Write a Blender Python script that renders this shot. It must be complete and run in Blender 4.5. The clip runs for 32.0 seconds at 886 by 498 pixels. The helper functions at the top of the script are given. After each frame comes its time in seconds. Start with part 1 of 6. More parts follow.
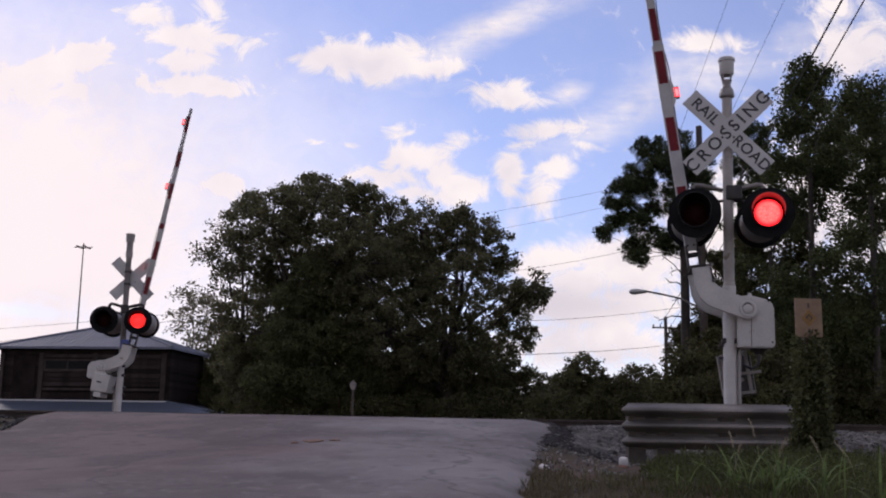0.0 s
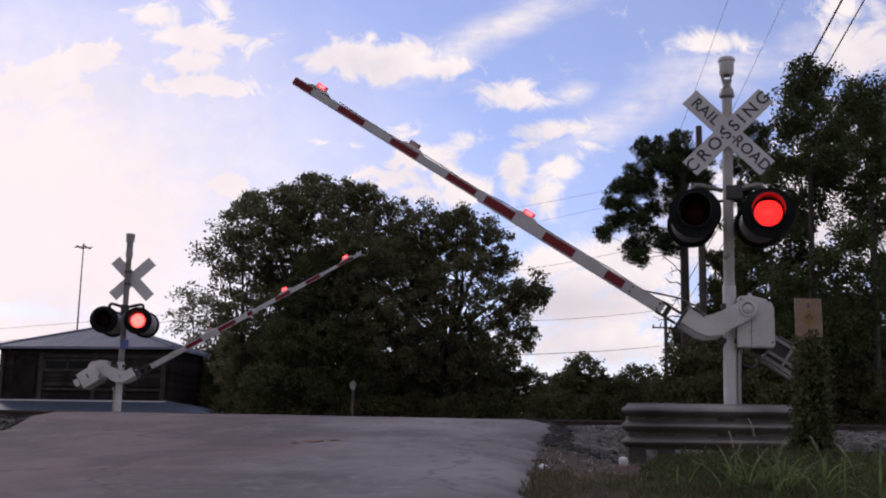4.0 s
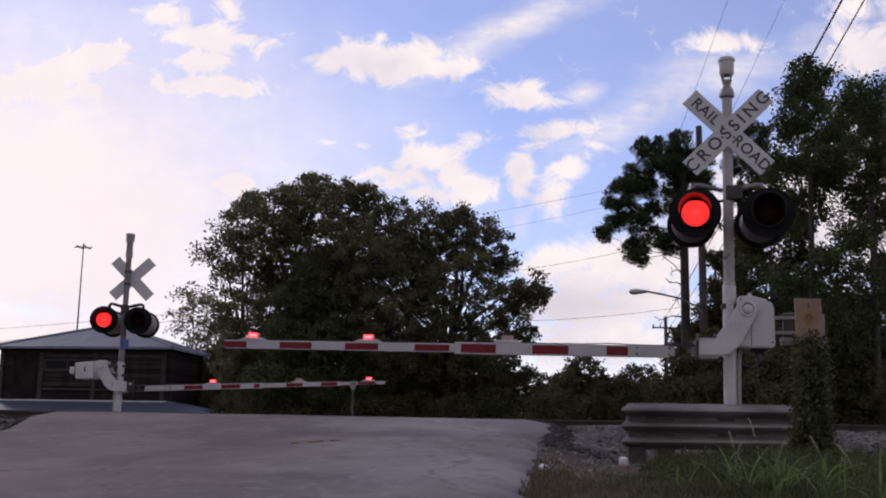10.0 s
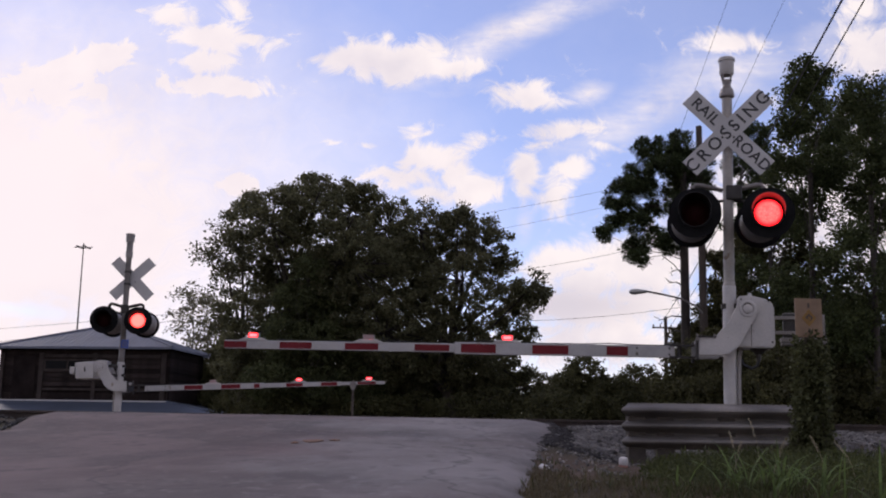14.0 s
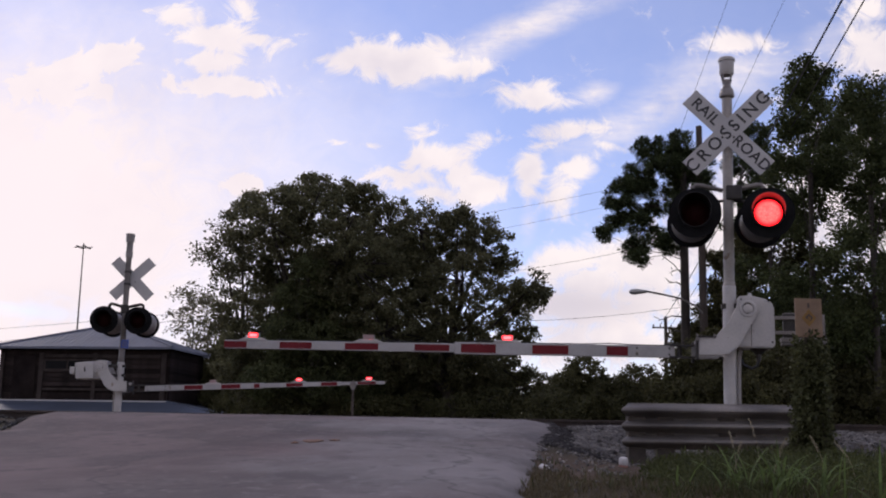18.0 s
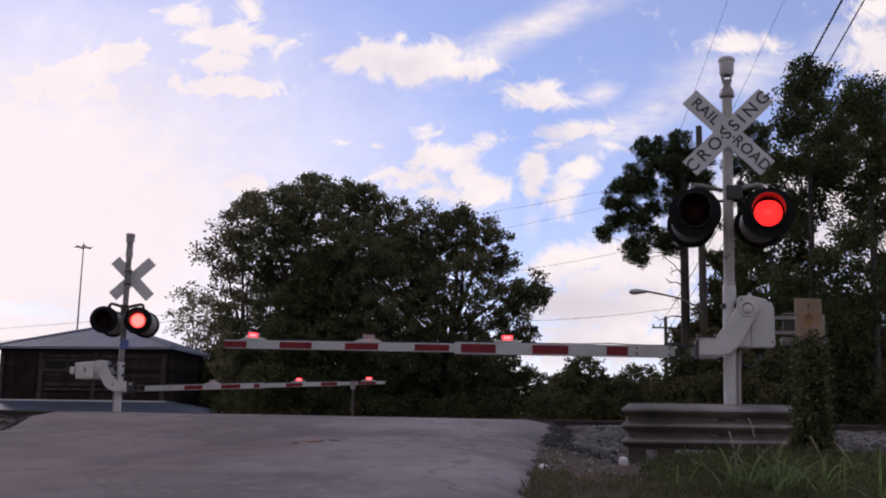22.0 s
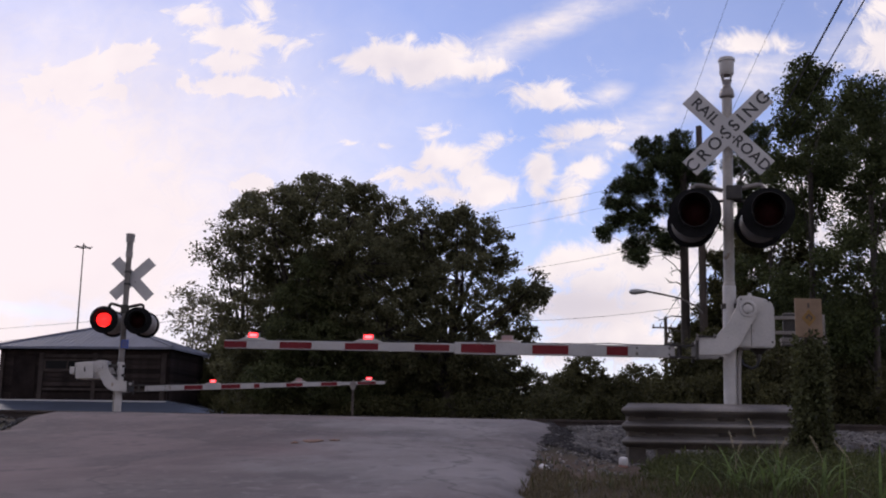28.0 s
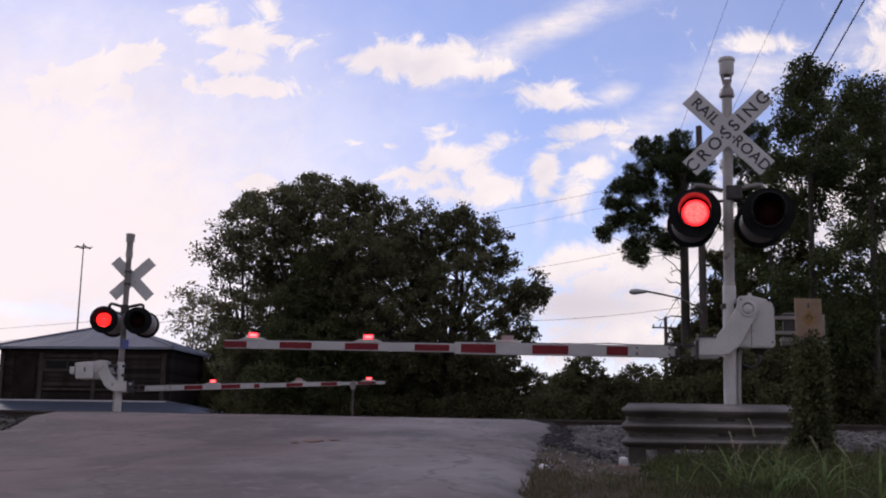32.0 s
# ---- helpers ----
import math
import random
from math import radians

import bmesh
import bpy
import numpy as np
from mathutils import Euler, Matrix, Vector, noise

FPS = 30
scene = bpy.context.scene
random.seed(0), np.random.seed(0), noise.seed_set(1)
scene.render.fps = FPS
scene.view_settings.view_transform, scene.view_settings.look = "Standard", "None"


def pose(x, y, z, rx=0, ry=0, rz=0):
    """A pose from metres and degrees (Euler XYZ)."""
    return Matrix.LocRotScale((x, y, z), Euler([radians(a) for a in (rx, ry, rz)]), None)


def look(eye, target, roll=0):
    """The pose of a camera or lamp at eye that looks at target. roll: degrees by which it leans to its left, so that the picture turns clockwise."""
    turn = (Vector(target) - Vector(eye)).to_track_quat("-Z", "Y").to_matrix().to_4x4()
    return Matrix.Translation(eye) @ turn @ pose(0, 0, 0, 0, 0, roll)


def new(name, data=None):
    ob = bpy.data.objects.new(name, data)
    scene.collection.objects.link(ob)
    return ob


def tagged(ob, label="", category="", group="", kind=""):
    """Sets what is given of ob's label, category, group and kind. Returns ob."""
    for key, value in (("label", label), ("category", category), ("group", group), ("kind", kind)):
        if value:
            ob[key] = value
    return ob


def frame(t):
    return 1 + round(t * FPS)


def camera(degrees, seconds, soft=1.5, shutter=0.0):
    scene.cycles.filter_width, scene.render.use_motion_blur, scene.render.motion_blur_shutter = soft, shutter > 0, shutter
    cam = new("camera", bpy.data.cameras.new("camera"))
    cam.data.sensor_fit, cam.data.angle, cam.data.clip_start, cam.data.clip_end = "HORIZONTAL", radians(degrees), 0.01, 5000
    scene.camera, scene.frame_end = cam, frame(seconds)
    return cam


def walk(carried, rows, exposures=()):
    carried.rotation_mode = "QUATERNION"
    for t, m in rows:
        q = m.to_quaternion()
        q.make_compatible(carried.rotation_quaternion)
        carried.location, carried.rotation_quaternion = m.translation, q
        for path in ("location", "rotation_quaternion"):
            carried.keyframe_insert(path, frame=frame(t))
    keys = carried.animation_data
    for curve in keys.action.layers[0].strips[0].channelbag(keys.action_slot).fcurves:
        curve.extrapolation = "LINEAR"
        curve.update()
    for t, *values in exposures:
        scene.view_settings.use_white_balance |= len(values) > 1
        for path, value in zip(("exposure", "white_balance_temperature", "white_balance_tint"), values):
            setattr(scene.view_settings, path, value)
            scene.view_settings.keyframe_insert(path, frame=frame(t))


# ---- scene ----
# Camera on a low tripod beside the road, standing still.
PITCH = math.atan(344 / 1900)
EYE = (0.0, 0.0, 0.6)
cam = camera(2 * math.degrees(math.atan(784 / 1900)), 32.0, soft=2.0)
VIEW = look(EYE, (0.0, 10 * math.cos(PITCH), 0.6 + 10 * math.sin(PITCH)), 1.0)
walk(cam, [(0.0, VIEW), (32.0, VIEW)], exposures=[(0.0, 0.0, 6690, 17), (32.0, 0.0, 6690, 17)])

# ---- world and sun ----
SUN_AZ, SUN_EL = radians(-38), radians(34)
world = bpy.data.worlds.new("sky")
scene.world = world
world.use_nodes = True
wn = world.node_tree.nodes
sky = wn.new("ShaderNodeTexSky")
sky.sky_type, sky.sun_disc = "NISHITA", False
sky.sun_elevation, sky.sun_rotation = SUN_EL, SUN_AZ
sky.air_density, sky.dust_density, sky.ozone_density = 1.0, 0.15, 3.2
clear = wn.new("ShaderNodeVectorMath")
clear.operation = "MULTIPLY"
clear.inputs[1].default_value = (1.1, 0.97, 1.12)
world.node_tree.links.new(sky.outputs[0], clear.inputs[0])
world.node_tree.links.new(clear.outputs[0], wn["Background"].inputs[0])
wn["Background"].inputs[1].default_value = 0.13
lamp = bpy.data.lights.new("sun", "SUN")
lamp.energy, lamp.angle, lamp.color = 0.9, radians(12), (1.0, 0.93, 0.86)
sun = new("sun", lamp)
SUN_DIR = Vector((math.sin(SUN_AZ) * math.cos(SUN_EL), math.cos(SUN_AZ) * math.cos(SUN_EL), math.sin(SUN_EL)))
sun.matrix_world = look(SUN_DIR * 50, (0, 0, 0))


# ---- materials ----
def mat(name, base, rough=0.7, metal=0.0, var=0.25, scale=6.0, fine=60.0, bump=0.15, tint=None, per=None, spots=None, spot_amount=0.0, depth=0.01):
    """A node material: base colour varied by broad stains and fine grain, with matching relief."""
    m = bpy.data.materials.new(name)
    m.use_nodes = True
    nt = m.node_tree
    n, l = nt.nodes, nt.links
    b = n["Principled BSDF"]
    b.inputs["Roughness"].default_value, b.inputs["Metallic"].default_value = rough, metal
    co = n.new("ShaderNodeTexCoord")
    big, small = n.new("ShaderNodeTexNoise"), n.new("ShaderNodeTexNoise")
    big.inputs["Scale"].default_value, small.inputs["Scale"].default_value = scale, fine
    big.inputs["Detail"].default_value, small.inputs["Detail"].default_value = 6, 3
    for t in (big, small):
        l.new(co.outputs["Object"], t.inputs["Vector"])
    ramp = n.new("ShaderNodeMapRange")
    ramp.inputs["From Min"].default_value, ramp.inputs["From Max"].default_value = 0.3, 0.7
    ramp.inputs["To Min"].default_value, ramp.inputs["To Max"].default_value = 1 - var, 1 + var
    l.new(big.outputs["Fac"], ramp.inputs["Value"])
    grain = n.new("ShaderNodeMapRange")
    grain.inputs["From Min"].default_value, grain.inputs["From Max"].default_value = 0.25, 0.75
    grain.inputs["To Min"].default_value, grain.inputs["To Max"].default_value = 1 - var * 0.6, 1 + var * 0.6
    l.new(small.outputs["Fac"], grain.inputs["Value"])
    mul = n.new("ShaderNodeMath")
    mul.operation = "MULTIPLY"
    l.new(ramp.outputs[0], mul.inputs[0])
    l.new(grain.outputs[0], mul.inputs[1])
    last = mul.outputs[0]
    if per:
        info = n.new("ShaderNodeNewGeometry") if per == "island" else n.new("ShaderNodeObjectInfo")
        r = n.new("ShaderNodeMapRange")
        r.inputs["To Min"].default_value, r.inputs["To Max"].default_value = 0.6, 1.4
        l.new(info.outputs["Random Per Island" if per == "island" else "Random"], r.inputs["Value"])
        k = n.new("ShaderNodeMath")
        k.operation = "MULTIPLY"
        l.new(last, k.inputs[0])
        l.new(r.outputs[0], k.inputs[1])
        last = k.outputs[0]
    col = n.new("ShaderNodeVectorMath")
    col.operation = "SCALE"
    col.inputs[0].default_value = base
    l.new(last, col.inputs["Scale"])
    out = col.outputs[0]
    if tint:
        mix = n.new("ShaderNodeMix")
        mix.data_type = "RGBA"
        t3 = n.new("ShaderNodeTexNoise")
        t3.inputs["Scale"].default_value, t3.inputs["Detail"].default_value = scale * 0.37, 7
        l.new(co.outputs["Object"], t3.inputs["Vector"])
        rr = n.new("ShaderNodeMapRange")
        rr.inputs["From Min"].default_value, rr.inputs["From Max"].default_value = 0.45, 0.68
        l.new(t3.outputs["Fac"], rr.inputs["Value"])
        l.new(rr.outputs[0], mix.inputs["Factor"])
        l.new(out, mix.inputs["A"])
        mix.inputs["B"].default_value = (*tint, 1)
        out = mix.outputs["Result"]
    if spots:
        mix = n.new("ShaderNodeMix")
        mix.data_type = "RGBA"
        t4 = n.new("ShaderNodeTexNoise")
        t4.inputs["Scale"].default_value, t4.inputs["Detail"].default_value = scale * 2.3, 9
        l.new(co.outputs["Object"], t4.inputs["Vector"])
        rr = n.new("ShaderNodeMapRange")
        rr.inputs["From Min"].default_value, rr.inputs["From Max"].default_value = 0.62 - spot_amount, 0.68 - spot_amount
        l.new(t4.outputs["Fac"], rr.inputs["Value"])
        l.new(rr.outputs[0], mix.inputs["Factor"])
        l.new(out, mix.inputs["A"])
        mix.inputs["B"].default_value = (*spots, 1)
        out = mix.outputs["Result"]
    l.new(out, b.inputs["Base Color"])
    if bump:
        bp = n.new("ShaderNodeBump")
        bp.inputs["Strength"].default_value, bp.inputs["Distance"].default_value = bump, depth
        l.new(small.outputs["Fac"], bp.inputs["Height"])
        l.new(bp.outputs[0], b.inputs["Normal"])
    return m


def leaf_mat(name, base, trans=0.35):
    """Leaves: varied from leaf to leaf, with some light coming through."""
    m = mat(name, base, rough=0.6, var=0.22, scale=0.5, fine=3.0, bump=0, per="island")
    n, l = m.node_tree.nodes, m.node_tree.links
    b = n["Principled BSDF"]
    b.inputs["Specular IOR Level"].default_value = 0.12
    tr = n.new("ShaderNodeBsdfTranslucent")
    l.new(b.inputs["Base Color"].links[0].from_socket, tr.inputs["Color"])
    mx = n.new("ShaderNodeMixShader")
    mx.inputs[0].default_value = trans
    l.new(b.outputs[0], mx.inputs[1])
    l.new(tr.outputs[0], mx.inputs[2])
    l.new(mx.outputs[0], n["Material Output"].inputs["Surface"])
    return m


def glow_mat(name, core, rim, strength, radius=0.15, dots=0.0):
    """A lit lens: its glow runs from the core's colour to the rim's, broken by the small beads of the lens."""
    m = bpy.data.materials.new(name)
    m.use_nodes = True
    n, l = m.node_tree.nodes, m.node_tree.links
    b = n["Principled BSDF"]
    b.inputs["Base Color"].default_value, b.inputs["Roughness"].default_value = (0.25, 0.01, 0.01, 1), 0.25
    b.inputs["Emission Strength"].default_value = strength
    co, flat, ln, mx = n.new("ShaderNodeTexCoord"), n.new("ShaderNodeVectorMath"), n.new("ShaderNodeVectorMath"), n.new("ShaderNodeMix")
    flat.operation, ln.operation = "MULTIPLY", "LENGTH"
    flat.inputs[1].default_value = (1, 0, 1)
    l.new(co.outputs["Object"], flat.inputs[0])
    l.new(flat.outputs[0], ln.inputs[0])
    r = n.new("ShaderNodeMapRange")
    r.interpolation_type = "SMOOTHSTEP"
    r.inputs["From Min"].default_value, r.inputs["From Max"].default_value = radius * 0.62, radius
    l.new(ln.outputs["Value"], r.inputs["Value"])
    mx.data_type = "RGBA"
    mx.inputs["A"].default_value, mx.inputs["B"].default_value = (*core, 1), (*rim, 1)
    l.new(r.outputs[0], mx.inputs["Factor"])
    l.new(mx.outputs["Result"], b.inputs["Emission Color"])
    if dots:
        vo, d = n.new("ShaderNodeTexVoronoi"), n.new("ShaderNodeMapRange")
        vo.inputs["Scale"].default_value = dots
        l.new(co.outputs["Object"], vo.inputs["Vector"])
        d.inputs["From Min"].default_value, d.inputs["From Max"].default_value = 0.1, 0.7
        d.inputs["To Min"].default_value, d.inputs["To Max"].default_value = strength * 1.7, strength * 0.6
        l.new(vo.outputs["Distance"], d.inputs["Value"])
        l.new(d.outputs[0], b.inputs["Emission Strength"])
    return m


WHITE = mat("weathered_white_paint", (0.43, 0.41, 0.395), 0.5, var=0.12, scale=3, fine=40, bump=0.05, spots=(0.25, 0.2, 0.16), spot_amount=-0.06)
SILVER = mat("aluminium_paint", (0.235, 0.215, 0.205), 0.45, 0.1, var=0.18, scale=4, fine=50, bump=0.08, spots=(0.16, 0.14, 0.12), spot_amount=-0.02)
SHEET = mat("white_sheeting", (0.4, 0.39, 0.39), 0.4, var=0.08, scale=4, fine=80, bump=0.03)
BOOM = mat("dusty_white_boom_paint", (0.34, 0.33, 0.328), 0.5, var=0.14, scale=3, fine=60, bump=0.04, spots=(0.2, 0.17, 0.15), spot_amount=-0.05)
RED = mat("red_sheeting", (0.135, 0.014, 0.019), 0.45, var=0.15, scale=5, fine=70, bump=0.03)
RED.node_tree.nodes["Principled BSDF"].inputs["Specular IOR Level"].default_value = 0.12
MASTPAINT = mat("streaked_aluminium_paint", (0.3, 0.275, 0.25), 0.5, 0.1, var=0.2, scale=3, fine=45, bump=0.08, spots=(0.16, 0.12, 0.09), spot_amount=0.0)
LETTER = mat("black_lettering", (0.02, 0.02, 0.022), 0.5, var=0.2, bump=0)
BLACK = mat("flat_black_paint", (0.008, 0.008, 0.009), 0.8, var=0.3, scale=8, fine=60, bump=0.05)
BLACK.node_tree.nodes["Principled BSDF"].inputs["Specular IOR Level"].default_value = 0.15
IRON = mat("dark_iron", (0.04, 0.036, 0.034), 0.6, 0.4, var=0.35, scale=9, fine=70, bump=0.15)
GALV = mat("weathered_galvanised_steel", (0.2, 0.182, 0.168), 0.6, 0.2, var=0.3, scale=2.2, fine=45, bump=0.12, tint=(0.06, 0.052, 0.048), depth=0.004)
RUST = mat("rusty_rail_steel", (0.035, 0.024, 0.02), 0.65, 0.3, var=0.35, scale=5, fine=60, bump=0.2)
RAILTOP = mat("polished_rail_head", (0.4, 0.39, 0.38), 0.3, 0.9, var=0.1, scale=6, fine=90, bump=0.03)
LIT = glow_mat("lit_red_lens", (1.0, 0.085, 0.08), (1.0, 0.01, 0.016), 2.7, dots=85)
LIT_LOW = glow_mat("dimly_lit_red_lens", (1.0, 0.032, 0.024), (1.0, 0.02, 0.018), 2.2, dots=105)
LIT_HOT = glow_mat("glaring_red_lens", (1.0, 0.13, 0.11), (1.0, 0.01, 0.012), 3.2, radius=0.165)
HOOD = mat("black_hood_enamel", (0.014, 0.014, 0.014), 0.38, var=0.2, scale=8, fine=60, bump=0.04)
HOOD.node_tree.nodes["Principled BSDF"].inputs["Specular IOR Level"].default_value = 0.3
BOWL = mat("grey_lamp_bowl_paint", (0.15, 0.146, 0.142), 0.45, 0.1, var=0.25, scale=6, fine=60, bump=0.05, spots=(0.07, 0.06, 0.055), spot_amount=0.0)
DULL = mat("dull_weathered_metal", (0.15, 0.135, 0.125), 0.6, 0.1, var=0.3, scale=4, fine=50, bump=0.1)
DARK_LENS = mat("unlit_red_lens", (0.018, 0.002, 0.002), 0.7, var=0.3, scale=30, fine=150, bump=0.2)
ARM_LIT = glow_mat("lit_red_marker", (1.0, 0.02, 0.03), (1.0, 0.015, 0.02), 2.6)
ARM_CORE = glow_mat("glaring_marker_core", (1.0, 0.09, 0.1), (1.0, 0.05, 0.06), 4.5, radius=0.05)
DARK_LENS.node_tree.nodes["Principled BSDF"].inputs["Specular IOR Level"].default_value = 0.1
ARM_DARK = mat("unlit_marker_lens", (0.3, 0.2, 0.2), 0.3, var=0.15, bump=0)


def road_mat():
    """Worn asphalt: broad patches drawn out along the road, wheel polish, fine chippings and a little relief."""
    m = mat("worn_pale_asphalt", (0.096, 0.077, 0.077), 0.9, var=0.2, scale=2.0, fine=38, bump=0.6, depth=0.006)
    n, l = m.node_tree.nodes, m.node_tree.links
    b = n["Principled BSDF"]
    src = b.inputs["Base Color"].links[0].from_socket
    co = n.new("ShaderNodeTexCoord")

    def layer(src, scale, rot, detail, lo, hi, colour, strength):
        mp, t, r, mx = n.new("ShaderNodeMapping"), n.new("ShaderNodeTexNoise"), n.new("ShaderNodeMapRange"), n.new("ShaderNodeMix")
        mp.inputs["Scale"].default_value, mp.inputs["Rotation"].default_value = scale, (0, 0, radians(rot))
        mp.inputs["Location"].default_value = (hi * 31, lo * 17, 0)
        t.inputs["Scale"].default_value, t.inputs["Detail"].default_value, t.inputs["Roughness"].default_value = 1.0, detail, 0.6
        l.new(co.outputs["Object"], mp.inputs["Vector"])
        l.new(mp.outputs[0], t.inputs["Vector"])
        r.inputs["From Min"].default_value, r.inputs["From Max"].default_value, r.inputs["To Max"].default_value = lo, hi, strength
        l.new(t.outputs["Fac"], r.inputs["Value"])
        mx.data_type = "RGBA"
        l.new(r.outputs[0], mx.inputs["Factor"])
        l.new(src, mx.inputs["A"])
        mx.inputs["B"].default_value = (*colour, 1)
        return mx.outputs["Result"]
    src = layer(src, (0.5, 0.26, 1), 12, 6, 0.4, 0.62, (0.2, 0.178, 0.178), 0.85)
    src = layer(src, (1.1, 0.5, 1), 24, 7, 0.5, 0.68, (0.05, 0.041, 0.044), 0.75)
    src = layer(src, (2.6, 0.9, 1), -20, 7, 0.55, 0.68, (0.175, 0.162, 0.165), 0.6)
    src = layer(src, (5.0, 2.6, 1), 35, 7, 0.56, 0.68, (0.055, 0.045, 0.045), 0.6)
    src = layer(src, (9.0, 5.0, 1), -15, 8, 0.58, 0.66, (0.21, 0.195, 0.195), 0.5)
    # long wandering cracks, filled with dirt
    mp, wv, wr, cr = n.new("ShaderNodeMapping"), n.new("ShaderNodeTexVoronoi"), n.new("ShaderNodeTexNoise"), n.new("ShaderNodeMapRange")
    mp.inputs["Scale"].default_value, mp.inputs["Rotation"].default_value = (0.55, 0.22, 1), (0, 0, radians(38))
    ad, cm = n.new("ShaderNodeVectorMath"), n.new("ShaderNodeMix")
    wr.inputs["Scale"].default_value, wr.inputs["Detail"].default_value = 1.6, 6
    ad.operation = "MULTIPLY_ADD"
    ad.inputs[1].default_value = (0.35, 0.35, 0)
    l.new(co.outputs["Object"], mp.inputs["Vector"])
    l.new(co.outputs["Object"], wr.inputs["Vector"])
    l.new(wr.outputs["Color"], ad.inputs[0])
    l.new(mp.outputs[0], ad.inputs[2])
    l.new(ad.outputs[0], wv.inputs["Vector"])
    wv.feature = "DISTANCE_TO_EDGE"
    wv.inputs["Scale"].default_value = 1.0
    cr.inputs["From Min"].default_value, cr.inputs["From Max"].default_value = 0.002, 0.012
    cr.inputs["To Min"].default_value, cr.inputs["To Max"].default_value = 0.55, 0.0
    l.new(wv.outputs["Distance"], cr.inputs["Value"])
    cm.data_type = "RGBA"
    l.new(cr.outputs[0], cm.inputs["Factor"])
    l.new(src, cm.inputs["A"])
    cm.inputs["B"].default_value = (0.04, 0.034, 0.034, 1)
    src = cm.outputs["Result"]
    # older, browner paving on the far lane, with a wandering joint
    sep, wob, ad, rr, mx = n.new("ShaderNodeSeparateXYZ"), n.new("ShaderNodeTexNoise"), n.new("ShaderNodeMath"), n.new("ShaderNodeMapRange"), n.new("ShaderNodeMix")
    l.new(co.outputs["Object"], sep.inputs[0])
    l.new(co.outputs["Object"], wob.inputs["Vector"])
    wob.inputs["Scale"].default_value, wob.inputs["Detail"].default_value = 0.5, 6
    ad.operation = "MULTIPLY_ADD"
    ad.inputs[1].default_value = 4.0
    l.new(wob.outputs["Fac"], ad.inputs[0])
    l.new(sep.outputs["X"], ad.inputs[2])
    rr.inputs["From Min"].default_value, rr.inputs["From Max"].default_value = 1.5, 0.1
    l.new(ad.outputs[0], rr.inputs["Value"])
    mx.data_type, mx.blend_type = "RGBA", "MULTIPLY"
    l.new(rr.outputs[0], mx.inputs["Factor"])
    l.new(src, mx.inputs["A"])
    mx.inputs["B"].default_value = (0.66, 0.49, 0.5, 1)
    src = mx.outputs["Result"]
    # darker band with a wandering border along the ragged verge side
    tn, lin, add, tr, tm = n.new("ShaderNodeTexNoise"), n.new("ShaderNodeMath"), n.new("ShaderNodeMath"), n.new("ShaderNodeMapRange"), n.new("ShaderNodeMix")
    l.new(co.outputs["Object"], tn.inputs["Vector"])
    tn.inputs["Scale"].default_value, tn.inputs["Detail"].default_value = 1.3, 7
    lin.operation, add.operation = "MULTIPLY_ADD", "MULTIPLY_ADD"
    lin.inputs[1].default_value, add.inputs[1].default_value = -0.127, 0.9
    l.new(sep.outputs["Y"], lin.inputs[0])
    l.new(sep.outputs["X"], lin.inputs[2])
    l.new(tn.outputs["Fac"], add.inputs[0])
    l.new(lin.outputs[0], add.inputs[2])
    tr.interpolation_type = "SMOOTHSTEP"
    tr.inputs["From Min"].default_value, tr.inputs["From Max"].default_value, tr.inputs["To Max"].default_value = -0.1, 0.28, 0.85
    l.new(add.outputs[0], tr.inputs["Value"])
    tm.data_type = "RGBA"
    l.new(tr.outputs[0], tm.inputs["Factor"])
    l.new(src, tm.inputs["A"])
    tm.inputs["B"].default_value = (0.04, 0.034, 0.032, 1)
    l.new(tm.outputs["Result"], b.inputs["Base Color"])
    return m


ROAD = road_mat()

SOIL = mat("sandy_soil", (0.078, 0.055, 0.042), 0.95, var=0.35, scale=0.7, fine=30, bump=0.6, tint=(0.028, 0.028, 0.016), depth=0.02)
SOIL.node_tree.nodes["Principled BSDF"].inputs["Specular IOR Level"].default_value = 0.1
SHOULDER = mat("dark_asphalt_shoulder", (0.028, 0.025, 0.026), 0.95, var=0.3, scale=3, fine=40, bump=0.6, depth=0.01)
GRAVEL = mat("grey_ballast_stone", (0.1, 0.092, 0.088), 0.9, var=0.4, scale=2, fine=25, bump=0.3, per="island")
BED = mat("ballast_bed", (0.12, 0.115, 0.112), 0.95, var=0.45, scale=3, fine=22, bump=0.8, depth=0.03)
# ballast stone for the left bank, its shade put into a darker base colour
SHADED_BALLAST = mat("shade_darkened_ballast", (0.042, 0.039, 0.039), 0.95, var=0.35, scale=2, fine=25, bump=0.3, per="island")
SLEEPER = mat("creosoted_timber", (0.055, 0.045, 0.038), 0.85, var=0.35, scale=3, fine=40, bump=0.3)
BARK = mat("grey_brown_bark", (0.042, 0.034, 0.028), 0.9, var=0.4, scale=2.5, fine=22, bump=0.7, depth=0.03)
POLEWOOD = mat("dark_pole_timber", (0.07, 0.055, 0.045), 0.85, var=0.3, scale=2, fine=30, bump=0.3)
WALLWOOD = mat("dark_weathered_boards", (0.021, 0.0155, 0.0145), 0.95, var=0.4, scale=1.2, fine=18, bump=0.3, per="object")
SHUTTER = mat("weathered_shutter_slats", (0.03, 0.023, 0.021), 0.9, var=0.4, scale=1.5, fine=20, bump=0.3, per="object")
TRIMWOOD = mat("dark_trim_boards", (0.05, 0.04, 0.036), 0.8, var=0.3, scale=2, fine=20, bump=0.2)
ROOFMETAL = mat("blue_grey_metal_roofing", (0.125, 0.135, 0.175), 0.6, 0.1, var=0.12, scale=0.8, fine=12, bump=0.05)
